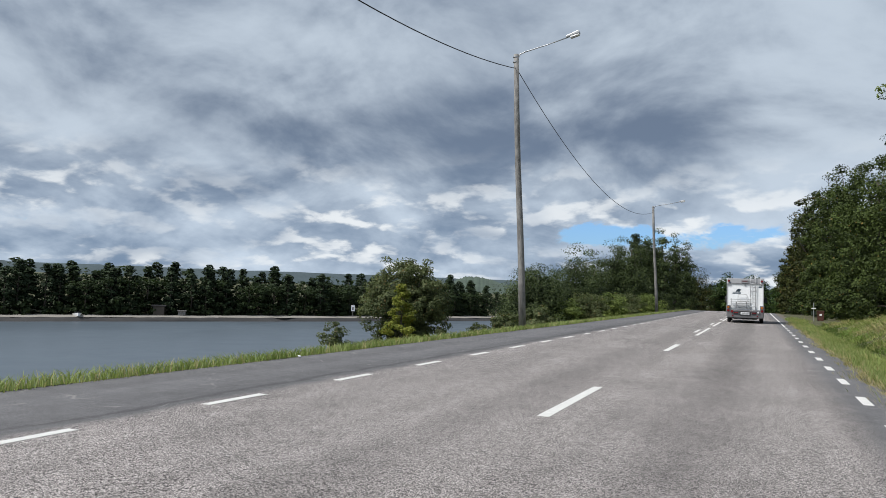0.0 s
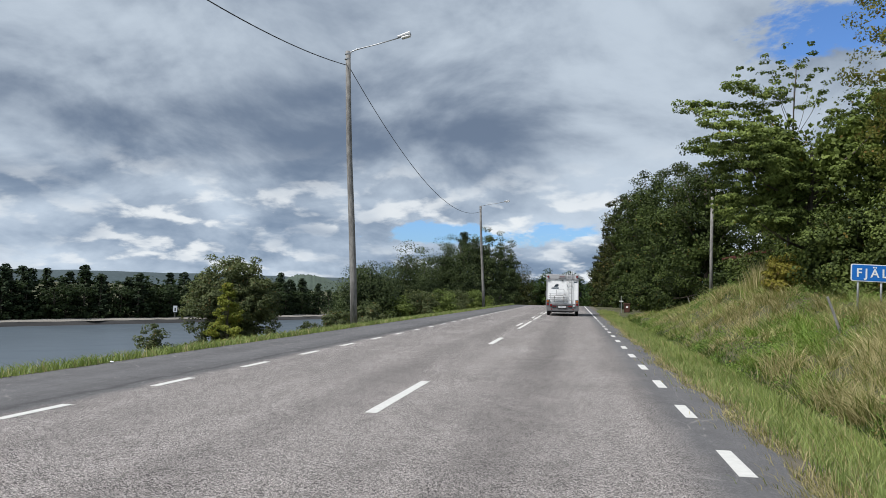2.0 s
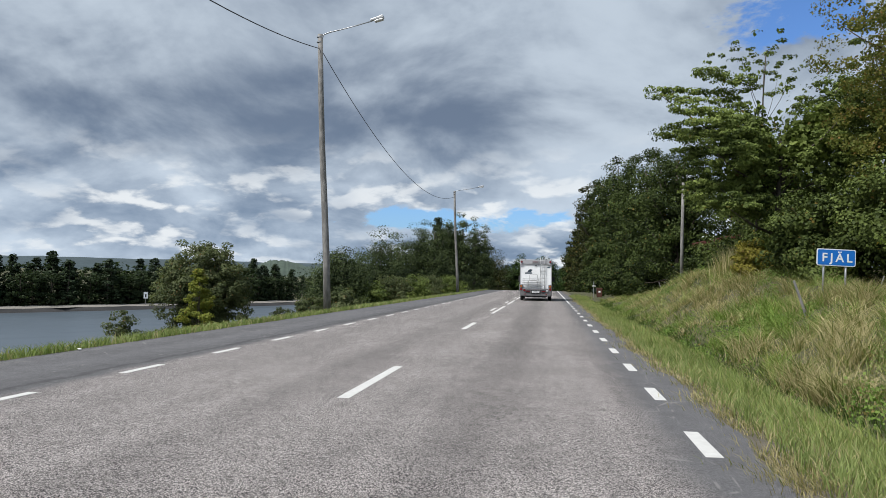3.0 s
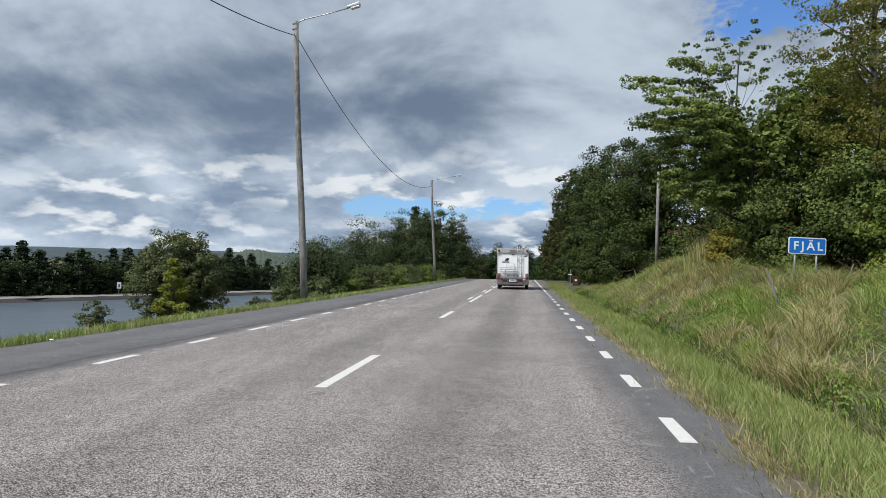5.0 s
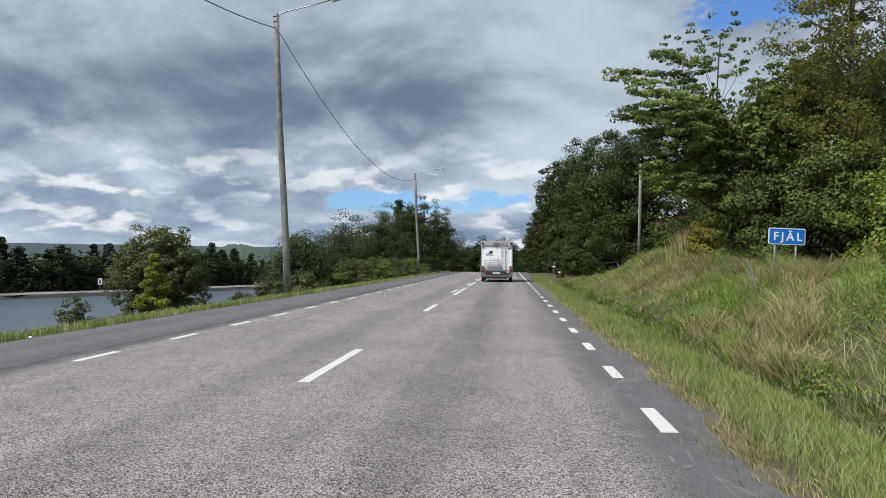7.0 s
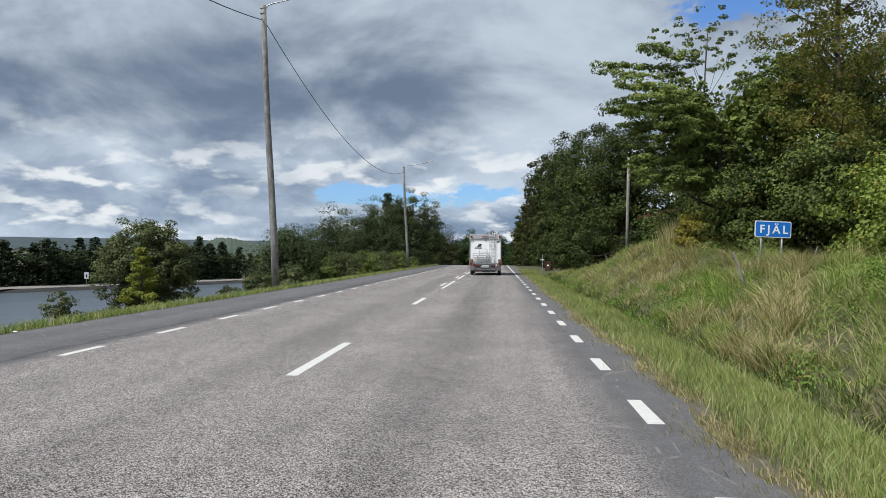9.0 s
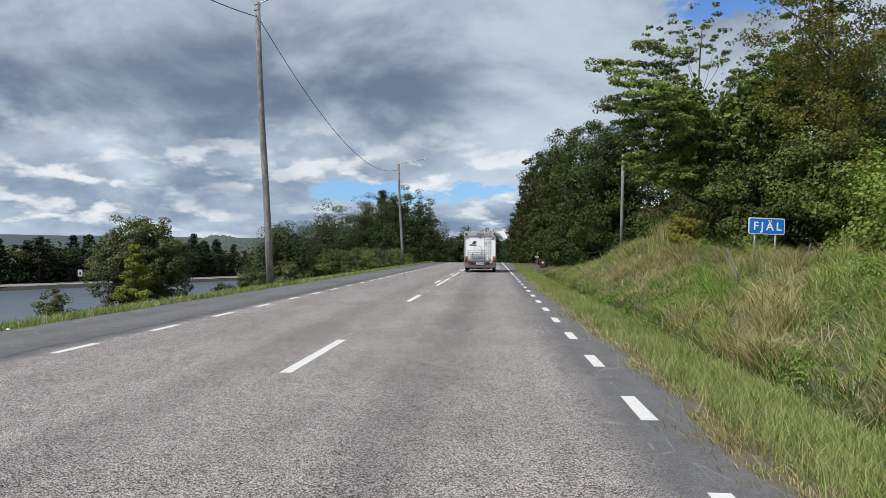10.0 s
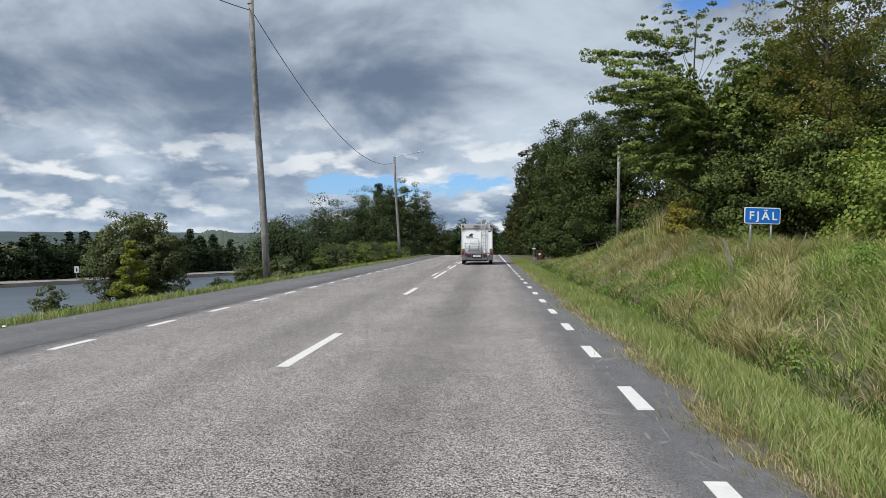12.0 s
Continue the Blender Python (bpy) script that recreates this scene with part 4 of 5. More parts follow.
def street_lamp(base, top, head_x, head_z):
    bx, by = base
    bz = float(terrain(bx, by)) - 0.3
    ob = thing("street_lamp", "weathered grey timber street lamp pole with a steel arm", "street lamp", pose(bx, by, bz), "street lamps along the river side")
    t = Vector(top) - Vector((bx, by, bz))
    bm = bmesh.new()
    pipe(bm, [t * f + Vector((0.03 * math.sin(f * 7), 0, 0)) for f in (0, 0.2, 0.4, 0.6, 0.8, 1.0)], 0.165, 14, 0.115)
    part("pole", bm, M_WOOD_GREY, ob, smooth=True)
    root = t + Vector((0.12, 0, -0.42))
    end = Vector((head_x, by, head_z)) - Vector((bx, by, bz))
    bm = bmesh.new()
    bend = t + Vector((0.18, 0, -0.02))
    pipe(bm, [root, root + Vector((0.01, 0, 0.25)), bend, bend.lerp(end, 0.12) + Vector((0, 0, 0.03)), bend.lerp(end, 0.55), end], 0.028, 8)
    part("arm", bm, M_GALV, ob, "thin bent steel arm", smooth=True)
    for dz in (-0.12, -0.36):
        bm = disc(bmesh.new(), t.x, t.y, t.z + dz, 0.135, 0.05, "z", 14)
        part("clamp", bm, M_GALV, ob)
    d = (end - bend).normalized()

    def tail(vs):
        for v in vs:
            if v.co.x < 0:
                v.co.y *= 0.55
                v.co.z = v.co.z * 0.6 + 0.03
    bm = a_box(-0.28, 0.36, -0.13, 0.13, -0.03, 0.12, bevel=0.03, taper=tail)
    head = part("lamp_head", bm, M_LAMP, ob, "grey metal lamp head")
    head.matrix_basis = Matrix.Translation(end + d * 0.2) @ pose(0, 0, 0, 0, -math.degrees(math.atan2(d.z, d.x)), 0)
    part("cover", a_box(-0.1, 0.33, -0.11, 0.11, -0.10, -0.025, bevel=0.03), M_LENS, head, "milky rounded lamp cover")
    bm = bmesh.new()
    rod(bm, t + Vector((0, -0.12, -0.62)), t + Vector((0, 0.14, -0.62)), 0.018)
    rod(bm, t + Vector((0.02, 0.12, -0.70)), t + Vector((0.02, 0.12, -0.54)), 0.03)
    part("wire_bracket", bm, M_BLACK, ob)
    return Vector(top) + Vector((0.02, 0.1, -0.64))


def overhead_wire(a, b, sag):
    pts = [a.lerp(b, k / 40) - Vector((0, 0, 4 * sag * (k / 40) * (1 - k / 40))) for k in range(41)]
    tagged(part("overhead_wire", pipe(bmesh.new(), pts, 0.019, 6), M_BLACK, smooth=True), "thin black overhead cable sagging between lamp poles", "cable", "cables between the lamp poles")


w0 = street_lamp((-9.95, -17.0), (-10.6, -17.0, 12.7), -7.7, 13.3)
w1 = street_lamp((-9.95, 31.4), (-10.6, 31.3, 12.7), -8.15, 13.28)
w2 = street_lamp((-10.05, 79.6), (-10.6, 79.5, 11.45), -7.85, 11.9)
overhead_wire(w0, w1, 2.85)
overhead_wire(w1, w2, 2.35)

rp = thing("utility_pole", "slim grey weathered timber pole on the bank", "utility pole", pose(8.15, 46.0, float(terrain(8.15, 46.0)) - 0.2))
part("pole", pipe(bmesh.new(), [(0, 0, 0), (0.03, 0, 3), (0.1, 0, 6.6)], 0.105, 10, 0.085), M_WOOD_GREY, rp, smooth=True)

# ---- place-name sign ----
M_SIGN = paint("blue_sign_sheet", (0.012, 0.155, 0.56), 0.35, 0.0, 0.06, 5.0)
M_SIGN_WHITE = paint("white_sign_sheet", (0.80, 0.82, 0.84), 0.35, 0.0, 0.05, 6.0)


def rounded_plate(w, h, y0, y1, r):
    bm = bmesh.new()
    ring = []
    for cx, cz, a0 in ((w / 2 - r, h / 2 - r, 0), (-w / 2 + r, h / 2 - r, 90), (-w / 2 + r, -h / 2 + r, 180), (w / 2 - r, -h / 2 + r, 270)):
        for k in range(6):
            a = radians(a0 + 18 * k)
            ring.append((cx + r * math.cos(a), cz + r * math.sin(a)))
    rings = [[bm.verts.new((x, y, z)) for x, z in ring] for y in (y0, y1)]
    bm.faces.new(rings[0])
    bm.faces.new(rings[1][::-1])
    for k in range(len(ring)):
        j = (k + 1) % len(ring)
        bm.faces.new((rings[0][k], rings[1][k], rings[1][j], rings[0][j]))
    bmesh.ops.recalc_face_normals(bm, faces=bm.faces)
    return bm


def place_sign():
    x, y, z = 8.18, 22.0, 2.315
    ob = thing("road_sign", "blue place-name sign with white letters on two steel posts", "road sign", pose(x, y, z, 0, 2.0, 6))
    part("sign_plate", rounded_plate(1.10, 0.49, -0.004, 0.018, 0.05), M_SIGN_WHITE, ob, "white-edged sign plate")
    part("sign_face", rounded_plate(1.05, 0.44, -0.009, 0.0, 0.04), M_SIGN, ob, "blue reflective sign face")
    curve = bpy.data.curves.new("lettering", "FONT")
    curve.body, curve.size, curve.align_x, curve.align_y = "FJÄL", 0.345, "CENTER", "CENTER"
    curve.extrude, curve.space_character, curve.offset = 0.002, 1.42, 0.006
    curve.materials.append(M_SIGN_WHITE)
    text = new("lettering", curve)
    text.parent = ob
    text.matrix_basis = pose(0.02, -0.0125, -0.015, 90, 0, 0)
    text["label"] = "white capital letters"
    for dx, low in ((-0.33, 1.25), (0.30, 1.35)):
        part("post", rod(bmesh.new(), (dx, 0.045, -low), (dx, 0.045, 0.22), 0.03, 0.03, 12), M_GALV, ob, smooth=True)
        for dz in (-0.14, 0.14):
            part("clamp", a_box(dx - 0.05, dx + 0.05, 0.012, 0.082, dz - 0.018, dz + 0.018, bevel=0.006), M_GALV, ob)


place_sign()


def stake(x, y, h, lean_x, lean_y, r=0.045):
    z = float(terrain(x, y)) - 0.15
    bm = pipe(bmesh.new(), [(0, 0, 0), (lean_x * 0.5, lean_y * 0.5, h * 0.52), (lean_x, lean_y, h)], r, 8, r * 0.8)
    ob = part("fence_stake", bm, M_WOOD_GREY)
    ob.matrix_basis = pose(x, y, z)
    tagged(ob, "leaning weathered wooden fence stake in dry grass", "fence stake", "old fence stakes")


stake(6.72, 20.0, 1.05, -0.34, 0.0, 0.04)
stake(9.9, 23.6, 0.8, 0.3, 0.1, 0.025)
stake(8.9, 44.0, 0.9, 0.12, 0.0, 0.04)
stake(7.5, 49.0, 0.8, -0.25, 0.0, 0.035)
stake(10.6, 42.5, 1.0, 0.05, 0.0, 0.03)


def straw_tuft(x, y, n, h, spread, seed, name, label, mat, w=0.012, lean=0.35):
    rng = np.random.default_rng(seed)
    v, f = blades(rng, x + rng.normal(0, spread, n), y + rng.normal(0, spread, n), h * rng.uniform(0.55, 1.15, n), np.full(n, w), lean * rng.uniform(0.2, 1.3, n))
    tagged(mesh_from(name, v, f, mat), label, "grass", kind="stuff")


for k, (x, y) in enumerate(((7.3, 31.0), (7.6, 31.6), (7.05, 30.6), (7.9, 30.8))):
    straw_tuft(x, y, 110, 1.15, 0.2, 200 + k, "reeds", "tall bleached reeds standing on the mound", L_STRAW, 0.028, 0.32)
for k, (x, y) in enumerate(((6.9, 20.4), (7.7, 21.2), (8.6, 20.6), (9.3, 21.3), (8.2, 19.4), (10.1, 20.6), (7.3, 18.7), (9.0, 18.2), (5.6, 10.5), (6.4, 12.0), (6.9, 9.4), (5.3, 14.6), (7.7, 11.0), (6.0, 17.5), (5.0, 8.4))):
    straw_tuft(x, y, 130, 0.62, 0.24, 220 + k, "straw_tuft", "collapsed dry straw tuft on the bank", L_STRAW, 0.011, 1.3)
for k, (x, y) in enumerate(((7.2, 20.6), (8.0, 20.9), (8.8, 21.0), (9.6, 20.8), (6.9, 21.6))):
    straw_tuft(x, y - 0.4, 24, 0.62, 0.30, 260 + k, "dry_stems", "long bent dry stems lying by the sign", L_STRAW, 0.018, 2.0)
tufts = np.random.default_rng(300)
for k in range(170):
    y = 4.5 + 32 * tufts.uniform() ** 1.2
    x = 4.1 + 4.2 * tufts.uniform() + (1.5 if y > 18 else 0)
    dry = bank_mix(x, y) < 0.3
    straw_tuft(x, y, 90, tufts.uniform(0.34, 0.62), tufts.uniform(0.09, 0.16), 301 + k, "straw_tuft" if dry else "grass_tuft", "drooping tussock of dry bleached grass" if dry else "drooping tussock of long green grass",
               L_STRAW if dry else (L_GRASS, L_LUSH, L_VERGE)[k % 3], 0.010 + 0.0004 * y, 1.15)
broadleaf(17, (7.9, 29.2), 1.6, 0.95, L_GORSE, "yellowing low bush on top of the mound", 0.09, 60, 130, "bush", base=0.0)
broadleaf(18, (8.9, 30.6), 1.2, 0.8, L_LIGHT, "green low bush on top of the mound", 0.09, 50, 110, "bush", base=0.0)

bm = bmesh.new()
bmesh.ops.create_icosphere(bm, subdivisions=2, radius=0.03)
for v in bm.verts:
    v.co = Vector((v.co.x * 1.4, v.co.y, v.co.z * 0.55)) * (1 + 0.35 * noise.noise(v.co * 30))
tagged(part("litter", bm, M_SIGN_WHITE), "crumpled white paper scrap at the asphalt edge", "litter").matrix_basis = pose(-9.02, 12.7, 0.03)

# ---- mailbox and marker by the drive ----
M_REDBROWN = paint("red_brown_paint", (0.095, 0.038, 0.028), 0.6, 0.0, 0.2, 6.0)
M_DARKGREEN = paint("dark_green_plastic", (0.02, 0.035, 0.025), 0.5, 0.0, 0.2, 6.0)


def waste_bin():
    x, y = 5.05, 73.0
    ob = thing("mailbox", "red-brown wooden mailbox box on the roadside gravel", "mailbox", pose(x, y, float(terrain(x, y)) - 0.02))

    def flare(vs):
        for v in vs:
            if v.co.z < 0.5:
                v.co.x *= 0.85
                v.co.y *= 0.85
    part("box", a_box(-0.29, 0.29, -0.3, 0.3, 0.05, 0.86, bevel=0.03, taper=flare), M_REDBROWN, ob)
    part("lid", a_box(-0.32, 0.32, -0.34, 0.34, 0.865, 0.95, bevel=0.03), M_REDBROWN, ob)
    part("label_plate", a_box(-0.1, 0.1, -0.315, -0.305, 0.5, 0.66), M_SIGN_WHITE, ob)
    for sx in (-1, 1):
        part("foot", a_box(sx * 0.2 - 0.05, sx * 0.2 + 0.05, -0.2, 0.2, 0.0, 0.06, bevel=0.01), M_BLACK, ob)


waste_bin()
mk = thing("marker_post", "white cross-shaped marker post by the drive", "marker post", pose(4.48, 72.5, float(terrain(4.48, 72.5)) - 0.1))
part("post", a_box(-0.03, 0.03, -0.02, 0.02, 0, 1.75, bevel=0.008), M_GALV, mk)
part("crosspiece", a_box(-0.19, 0.19, -0.035, -0.022, 1.2, 1.28, bevel=0.004), M_SIGN_WHITE, mk)
part("dark_box", a_box(-0.17, 0.17, 0.04, 0.3, 0.62, 0.95, bevel=0.02), M_DARKGREEN, mk, "dark letter box")

# ---- red house behind the trees ----
M_FALU = paint("red_timber_paint", (0.060, 0.010, 0.008), 0.8, 0.0, 0.2, 3.0)
M_ROOF = paint("dark_roof_tile", (0.06, 0.055, 0.055), 0.8, 0.0, 0.3, 4.0)
M_RED_ROOF = paint("dull_red_roof", (0.085, 0.016, 0.013), 0.7, 0.0, 0.2, 3.0)
M_GLASS, _g, _p = material("dark_window_glass", 0.05)
_g.put(_p.inputs["Base Color"], (0.012, 0.014, 0.016, 1))


def red_house():
    hx, hy = 15.1, 47.6
    ob = thing("house", "red-painted timber house half hidden behind trees", "house", pose(hx, hy, float(terrain(hx, hy)) - 0.1, 0, 0, 4))
    part("wall", a_box(-4.2, 4.2, 0, 4.6, 0, 3.3), M_FALU, ob)
    for k in range(24):
        part("cladding_board", a_box(-4.2 + k * 0.35, -4.2 + k * 0.35 + 0.30, -0.025, 0.0, 0.2, 3.25), M_FALU, ob)
    bm = bmesh.new()
    prof = [(-4.7, 3.45), (0, 4.5), (4.7, 3.45), (4.7, 3.2), (0, 4.25), (-4.7, 3.2)]
    a, b = [[bm.verts.new((x, y, z)) for x, z in prof] for y in (-0.4, 5.2)]
    bm.faces.new(a)
    bm.faces.new(b[::-1])
    for k in range(6):
        bm.faces.new((a[k], b[k], b[(k + 1) % 6], a[(k + 1) % 6]))
    bmesh.ops.recalc_face_normals(bm, faces=bm.faces)
    part("roof", bm, M_RED_ROOF, ob, "dull red sheet roof")
    for x in (-2.2, 1.6):
        win = part("window", a_box(x - 0.65, x + 0.65, -0.06, -0.03, 1.2, 2.5), M_SIGN_WHITE, ob)
        part("pane", a_box(x - 0.55, x + 0.55, -0.07, -0.055, 1.3, 2.4), M_GLASS, win)


red_house()


# ---- across the river ----
def on_far_bank(az, back):
    y = 10.0
    for _ in range(60):
        y = -(float(far_shore(y)) - back) / math.tan(radians(-az)) if az else y
        y = min(max(y, -100), 195)
    x = float(far_shore(y)) - back
    return x, y, float(terrain(x, y))


def far_things():
    x, y, z = on_far_bank(-45.4, 6.0)
    ob = thing("hut", "small dark waterside hut with a pale front", "hut", pose(x, y, z, 0, 0, -45))
    part("wall", a_box(-1.4, 1.4, -1, 1, -0.2, 2.1), paint("weathered_board", (0.10, 0.085, 0.07), 0.9, vary=0.3), ob)
    part("door", a_box(-0.2, 1.2, -1.05, -1.0, 0.1, 1.9), M_GRAVEL, ob)
    part("roof", a_box(-1.7, 1.7, -1.4, 1.3, 2.1, 2.35, bevel=0.05), M_ROOF, ob)
    x, y, z = on_far_bank(-43.8, 5.0)
    ob = thing("shed", "low pale timber shed by the water", "shed", pose(x, y, z, 0, 0, -45))
    part("wall", a_box(-1.3, 1.3, -0.7, 0.7, -0.2, 1.3), M_WOOD_GREY, ob)
    part("roof", a_box(-1.5, 1.5, -0.9, 0.9, 1.3, 1.42, bevel=0.03), M_WOOD_GREY, ob)
    x, y, z = on_far_bank(-50.8, 2.5)
    ob = thing("boat", "small white boat drawn up on the shore", "boat", pose(x, y, WATER_Z + 0.7, 0, 0, -35))
    bm = bmesh.new()
    rings = []
    for k in range(9):
        t = k / 8
        w = 0.75 * (1 - (2 * t - 0.9) ** 2 * 0.9 if t > 0.45 else 1.0)
        rings.append([bm.verts.new((-2.2 + 4.4 * t, sx * max(w, 0.05) * ww, zz + 0.25 * t * t)) for sx, ww, zz in ((-1, 1, 0.55), (-1, 0.6, 0), (1, 0.6, 0), (1, 1, 0.55), (1, 0.85, 0.5), (-1, 0.85, 0.5))])
    for a, b in zip(rings, rings[1:]):
        for k in range(6):
            bm.faces.new((a[k], a[(k + 1) % 6], b[(k + 1) % 6], b[k]))
    bm.faces.new(rings[0][::-1])
    bm.faces.new(rings[-1])
    part("hull", bm, M_SIGN_WHITE, ob)
    part("windscreen", a_box(0.2, 0.35, -0.5, 0.5, 0.5, 0.95, bevel=0.02), M_GLASS, ob)
    x, y, z = on_far_bank(-30.93, 1.8)
    d = math.hypot(x, y)
    top = EYE + d * math.tan(radians(-1.33))
    low = EYE + d * math.tan(radians(-1.80))
    ob = thing("river_sign", "white waterside board with a dark mark on a post", "sign", pose(x, y, z, 0, 0, 30))
    part("post", rod(bmesh.new(), (0, 0, -0.2), (0, 0, top - z), 0.06), M_WOOD_GREY, ob)
    part("board", a_box(-0.42, 0.42, -0.09, -0.06, low - z, top - z, bevel=0.01), M_SIGN_WHITE, ob)
    part("dark_mark", a_box(-0.14, 0.14, -0.10, -0.088, low - z + 0.25, top - z - 0.45), M_BLACK, ob)


far_things()


# ---- motorhome ----
M_SHELL = paint("white_coachwork", (0.84, 0.86, 0.87), 0.28, 0.0, 0.035, 1.2)
M_MOULD = paint("grey_plastic_moulding", (0.165, 0.165, 0.172), 0.45, 0.0, 0.08, 5.0)
M_TRIM = paint("light_grey_roof_trim", (0.24, 0.245, 0.255), 0.4, 0.0, 0.06, 4.0)
M_ALU = paint("brushed_aluminium", (0.52, 0.53, 0.54), 0.5, 0.7, 0.06, 15.0)
M_RED = paint("red_lamp_glass", (0.20, 0.010, 0.013), 0.15, 0.0, 0.15, 30.0)
M_AMBER = paint("amber_lamp_glass", (0.40, 0.12, 0.02), 0.15, 0.0, 0.15, 30.0)
M_CLEAR = paint("clear_lamp_glass", (0.62, 0.64, 0.66), 0.1, 0.3, 0.15, 30.0)
M_TYRE = paint("tyre_rubber", (0.022, 0.022, 0.023), 0.8, 0.0, 0.3, 20.0, 0.4)
M_DECAL = paint("slate_blue_decal", (0.06, 0.09, 0.12), 0.4, 0.0, 0.2, 8.0)
M_CHASSIS = paint("black_chassis_steel", (0.028, 0.028, 0.03), 0.7, 0.3, 0.3, 8.0)


def lamp(parent, x, z, r, mat, y, label):
    ring = part("lamp_surround", disc(bmesh.new(), x, y, z, r * 1.22, 0.03), M_CHASSIS, parent)
    part("lamp_glass", disc(bmesh.new(), x, y - 0.014, z, r, 0.03), mat, ring, label, smooth=False)


def wheel(parent, x, y, r=0.35, w=0.22):
    tyre = bmesh.new()
    prof = [(0.19, -w / 2), (r - 0.03, -w / 2), (r, -w / 2 + 0.04), (r, w / 2 - 0.04), (r - 0.03, w / 2), (0.19, w / 2)]
    n = 28
    rings = [[tyre.verts.new((x + dx, y + rr * math.cos(2 * math.pi * k / n), r + rr * math.sin(2 * math.pi * k / n))) for rr, dx in prof] for k in range(n)]
    for k in range(n):
        a, b = rings[k], rings[(k + 1) % n]
        for j in range(6):
            tyre.faces.new((a[j], a[(j + 1) % 6], b[(j + 1) % 6], b[j]))
    bmesh.ops.recalc_face_normals(tyre, faces=tyre.faces)
    w_ob = part("wheel", tyre, M_TYRE, parent, "black road tyre", smooth=False)
    part("rim", disc(bmesh.new(), x, y, r, 0.19, w * 0.75, "x", 24), M_ALU, w_ob, "silver steel rim")
    part("hub", disc(bmesh.new(), x, y, r, 0.06, w * 1.0, "x", 12), M_CHASSIS, w_ob)


def motorhome(x, y, turn):
    W, L = 2.32, 7.4
    h = W / 2
    ob = thing("motorhome", "white and grey motorhome seen from behind with ladder and bicycle rack", "motorhome", pose(x, y, 0, 0, 0, turn))
    # living box, overcab nose and cab
    part("body", a_box(-h, h, 0.12, 6.0, 0.62, 2.98, bevel=0.06), M_SHELL, ob)

    def nose(vs):
        for v in vs:
            if v.co.y > 6.8:
                v.co.z = 2.55 if v.co.z > 2.5 else 2.35
                v.co.x *= 0.9
    part("overcab", a_box(-h, h, 5.9, 7.1, 1.95, 3.1, bevel=0.08, taper=nose), M_SHELL, ob)

    def bonnet(vs):
        for v in vs:
            if v.co.y > 7:
                v.co.z = min(v.co.z, 1.15)
                v.co.x *= 0.9
    part("cab", a_box(-1.0, 1.0, 5.9, 7.9, 0.45, 2.0, bevel=0.08, taper=bonnet), M_SHELL, ob)
    part("skirt", a_box(-h - 0.006, h + 0.006, 0.5, 6.1, 0.36, 0.86, bevel=0.03), M_MOULD, ob, "grey lower side skirt")
    for sx in (-1, 1):
        part("corner_strip", a_box(sx * (h - 0.05), sx * (h + 0.02), 0.09, 0.17, 0.9, 2.75, bevel=0.015) if sx > 0 else a_box(-h - 0.02, -h + 0.05, 0.09, 0.17, 0.9, 2.75, bevel=0.015), M_ALU, ob)
    # roof cap with corner pods
    def cap(vs):
        for v in vs:
            if v.co.z > 3:
                v.co.y = max(v.co.y, 0.16)
    part("roof_cap", a_box(-h + 0.2, h - 0.2, 0.03, 0.6, 2.72, 3.08, bevel=0.05, taper=cap), M_TRIM, ob, "light grey moulded roof cap")
    for sx in (-1, 1):
        a, b = sorted((sx * (h - 0.24), sx * (h + 0.03)))
        pod = part("roof_pod", a_box(a, b, 0.0, 0.7, 2.66, 3.1, bevel=0.06, taper=cap), M_TRIM, ob, "grey corner pod")
        lamp(pod, sx * (h - 0.11), 2.9, 0.065, M_RED, -0.004, "round red marker lamp")
    brake = part("brake_light_panel", a_box(-0.28, 0.22, 0.005, 0.06, 2.76, 2.98, bevel=0.02), M_TRIM, ob)
    part("brake_light", a_box(-0.2, 0.14, -0.012, 0.02, 2.875, 2.915, bevel=0.01), M_RED, brake, "narrow red high brake light")
    part("camera_bracket", a_box(-0.06, 0.06, 0.05, 0.13, 2.61, 2.65, bevel=0.01), M_BLACK, ob)
    # bumper
    def tuck(vs):
        for v in vs:
            if v.co.z < 0.5:
                v.co.x *= 0.93
                v.co.y += 0.05
    bumper = part("bumper", a_box(-h - 0.05, h + 0.05, -0.06, 0.7, 0.36, 0.83, bevel=0.05, taper=tuck), M_MOULD, ob, "grey moulded rear bumper")
    part("bumper_shelf", a_box(-h + 0.24, h - 0.24, -0.09, 0.1, 0.80, 0.92, bevel=0.03), M_MOULD, bumper)
    for sx in (-1, 1):
        a, b = sorted((sx * (h - 0.23), sx * (h + 0.05)))
        tower = part("lamp_tower", a_box(a, b, -0.05, 0.5, 0.72, 1.22, bevel=0.04), M_MOULD, ob, "grey tail lamp housing")
        lamp(tower, sx * (h - 0.09), 1.08, 0.075, M_AMBER, -0.062, "round amber turn lamp")
        lamp(tower, sx * (h - 0.09), 0.86, 0.075, M_RED, -0.062, "round red tail lamp")
        lamp(bumper, sx * (h - 0.33), 0.79 if sx < 0 else 0.77, 0.075, M_RED if sx < 0 else M_CLEAR, -0.095, "round lower rear lamp")
        part("reflector", disc(bmesh.new(), sx * 0.78, -0.055, 0.50, 0.045, 0.03), M_RED, bumper)
        a, b = sorted((sx * 0.42, sx * 0.72))
        part("vent_slot", a_box(a, b, -0.072, -0.05, 0.60, 0.76, bevel=0.012), M_CHASSIS, bumper)
        part("red_badge", a_box(a + 0.02, b - 0.02, -0.082, -0.065, 0.695, 0.745, bevel=0.005), M_RED, bumper)
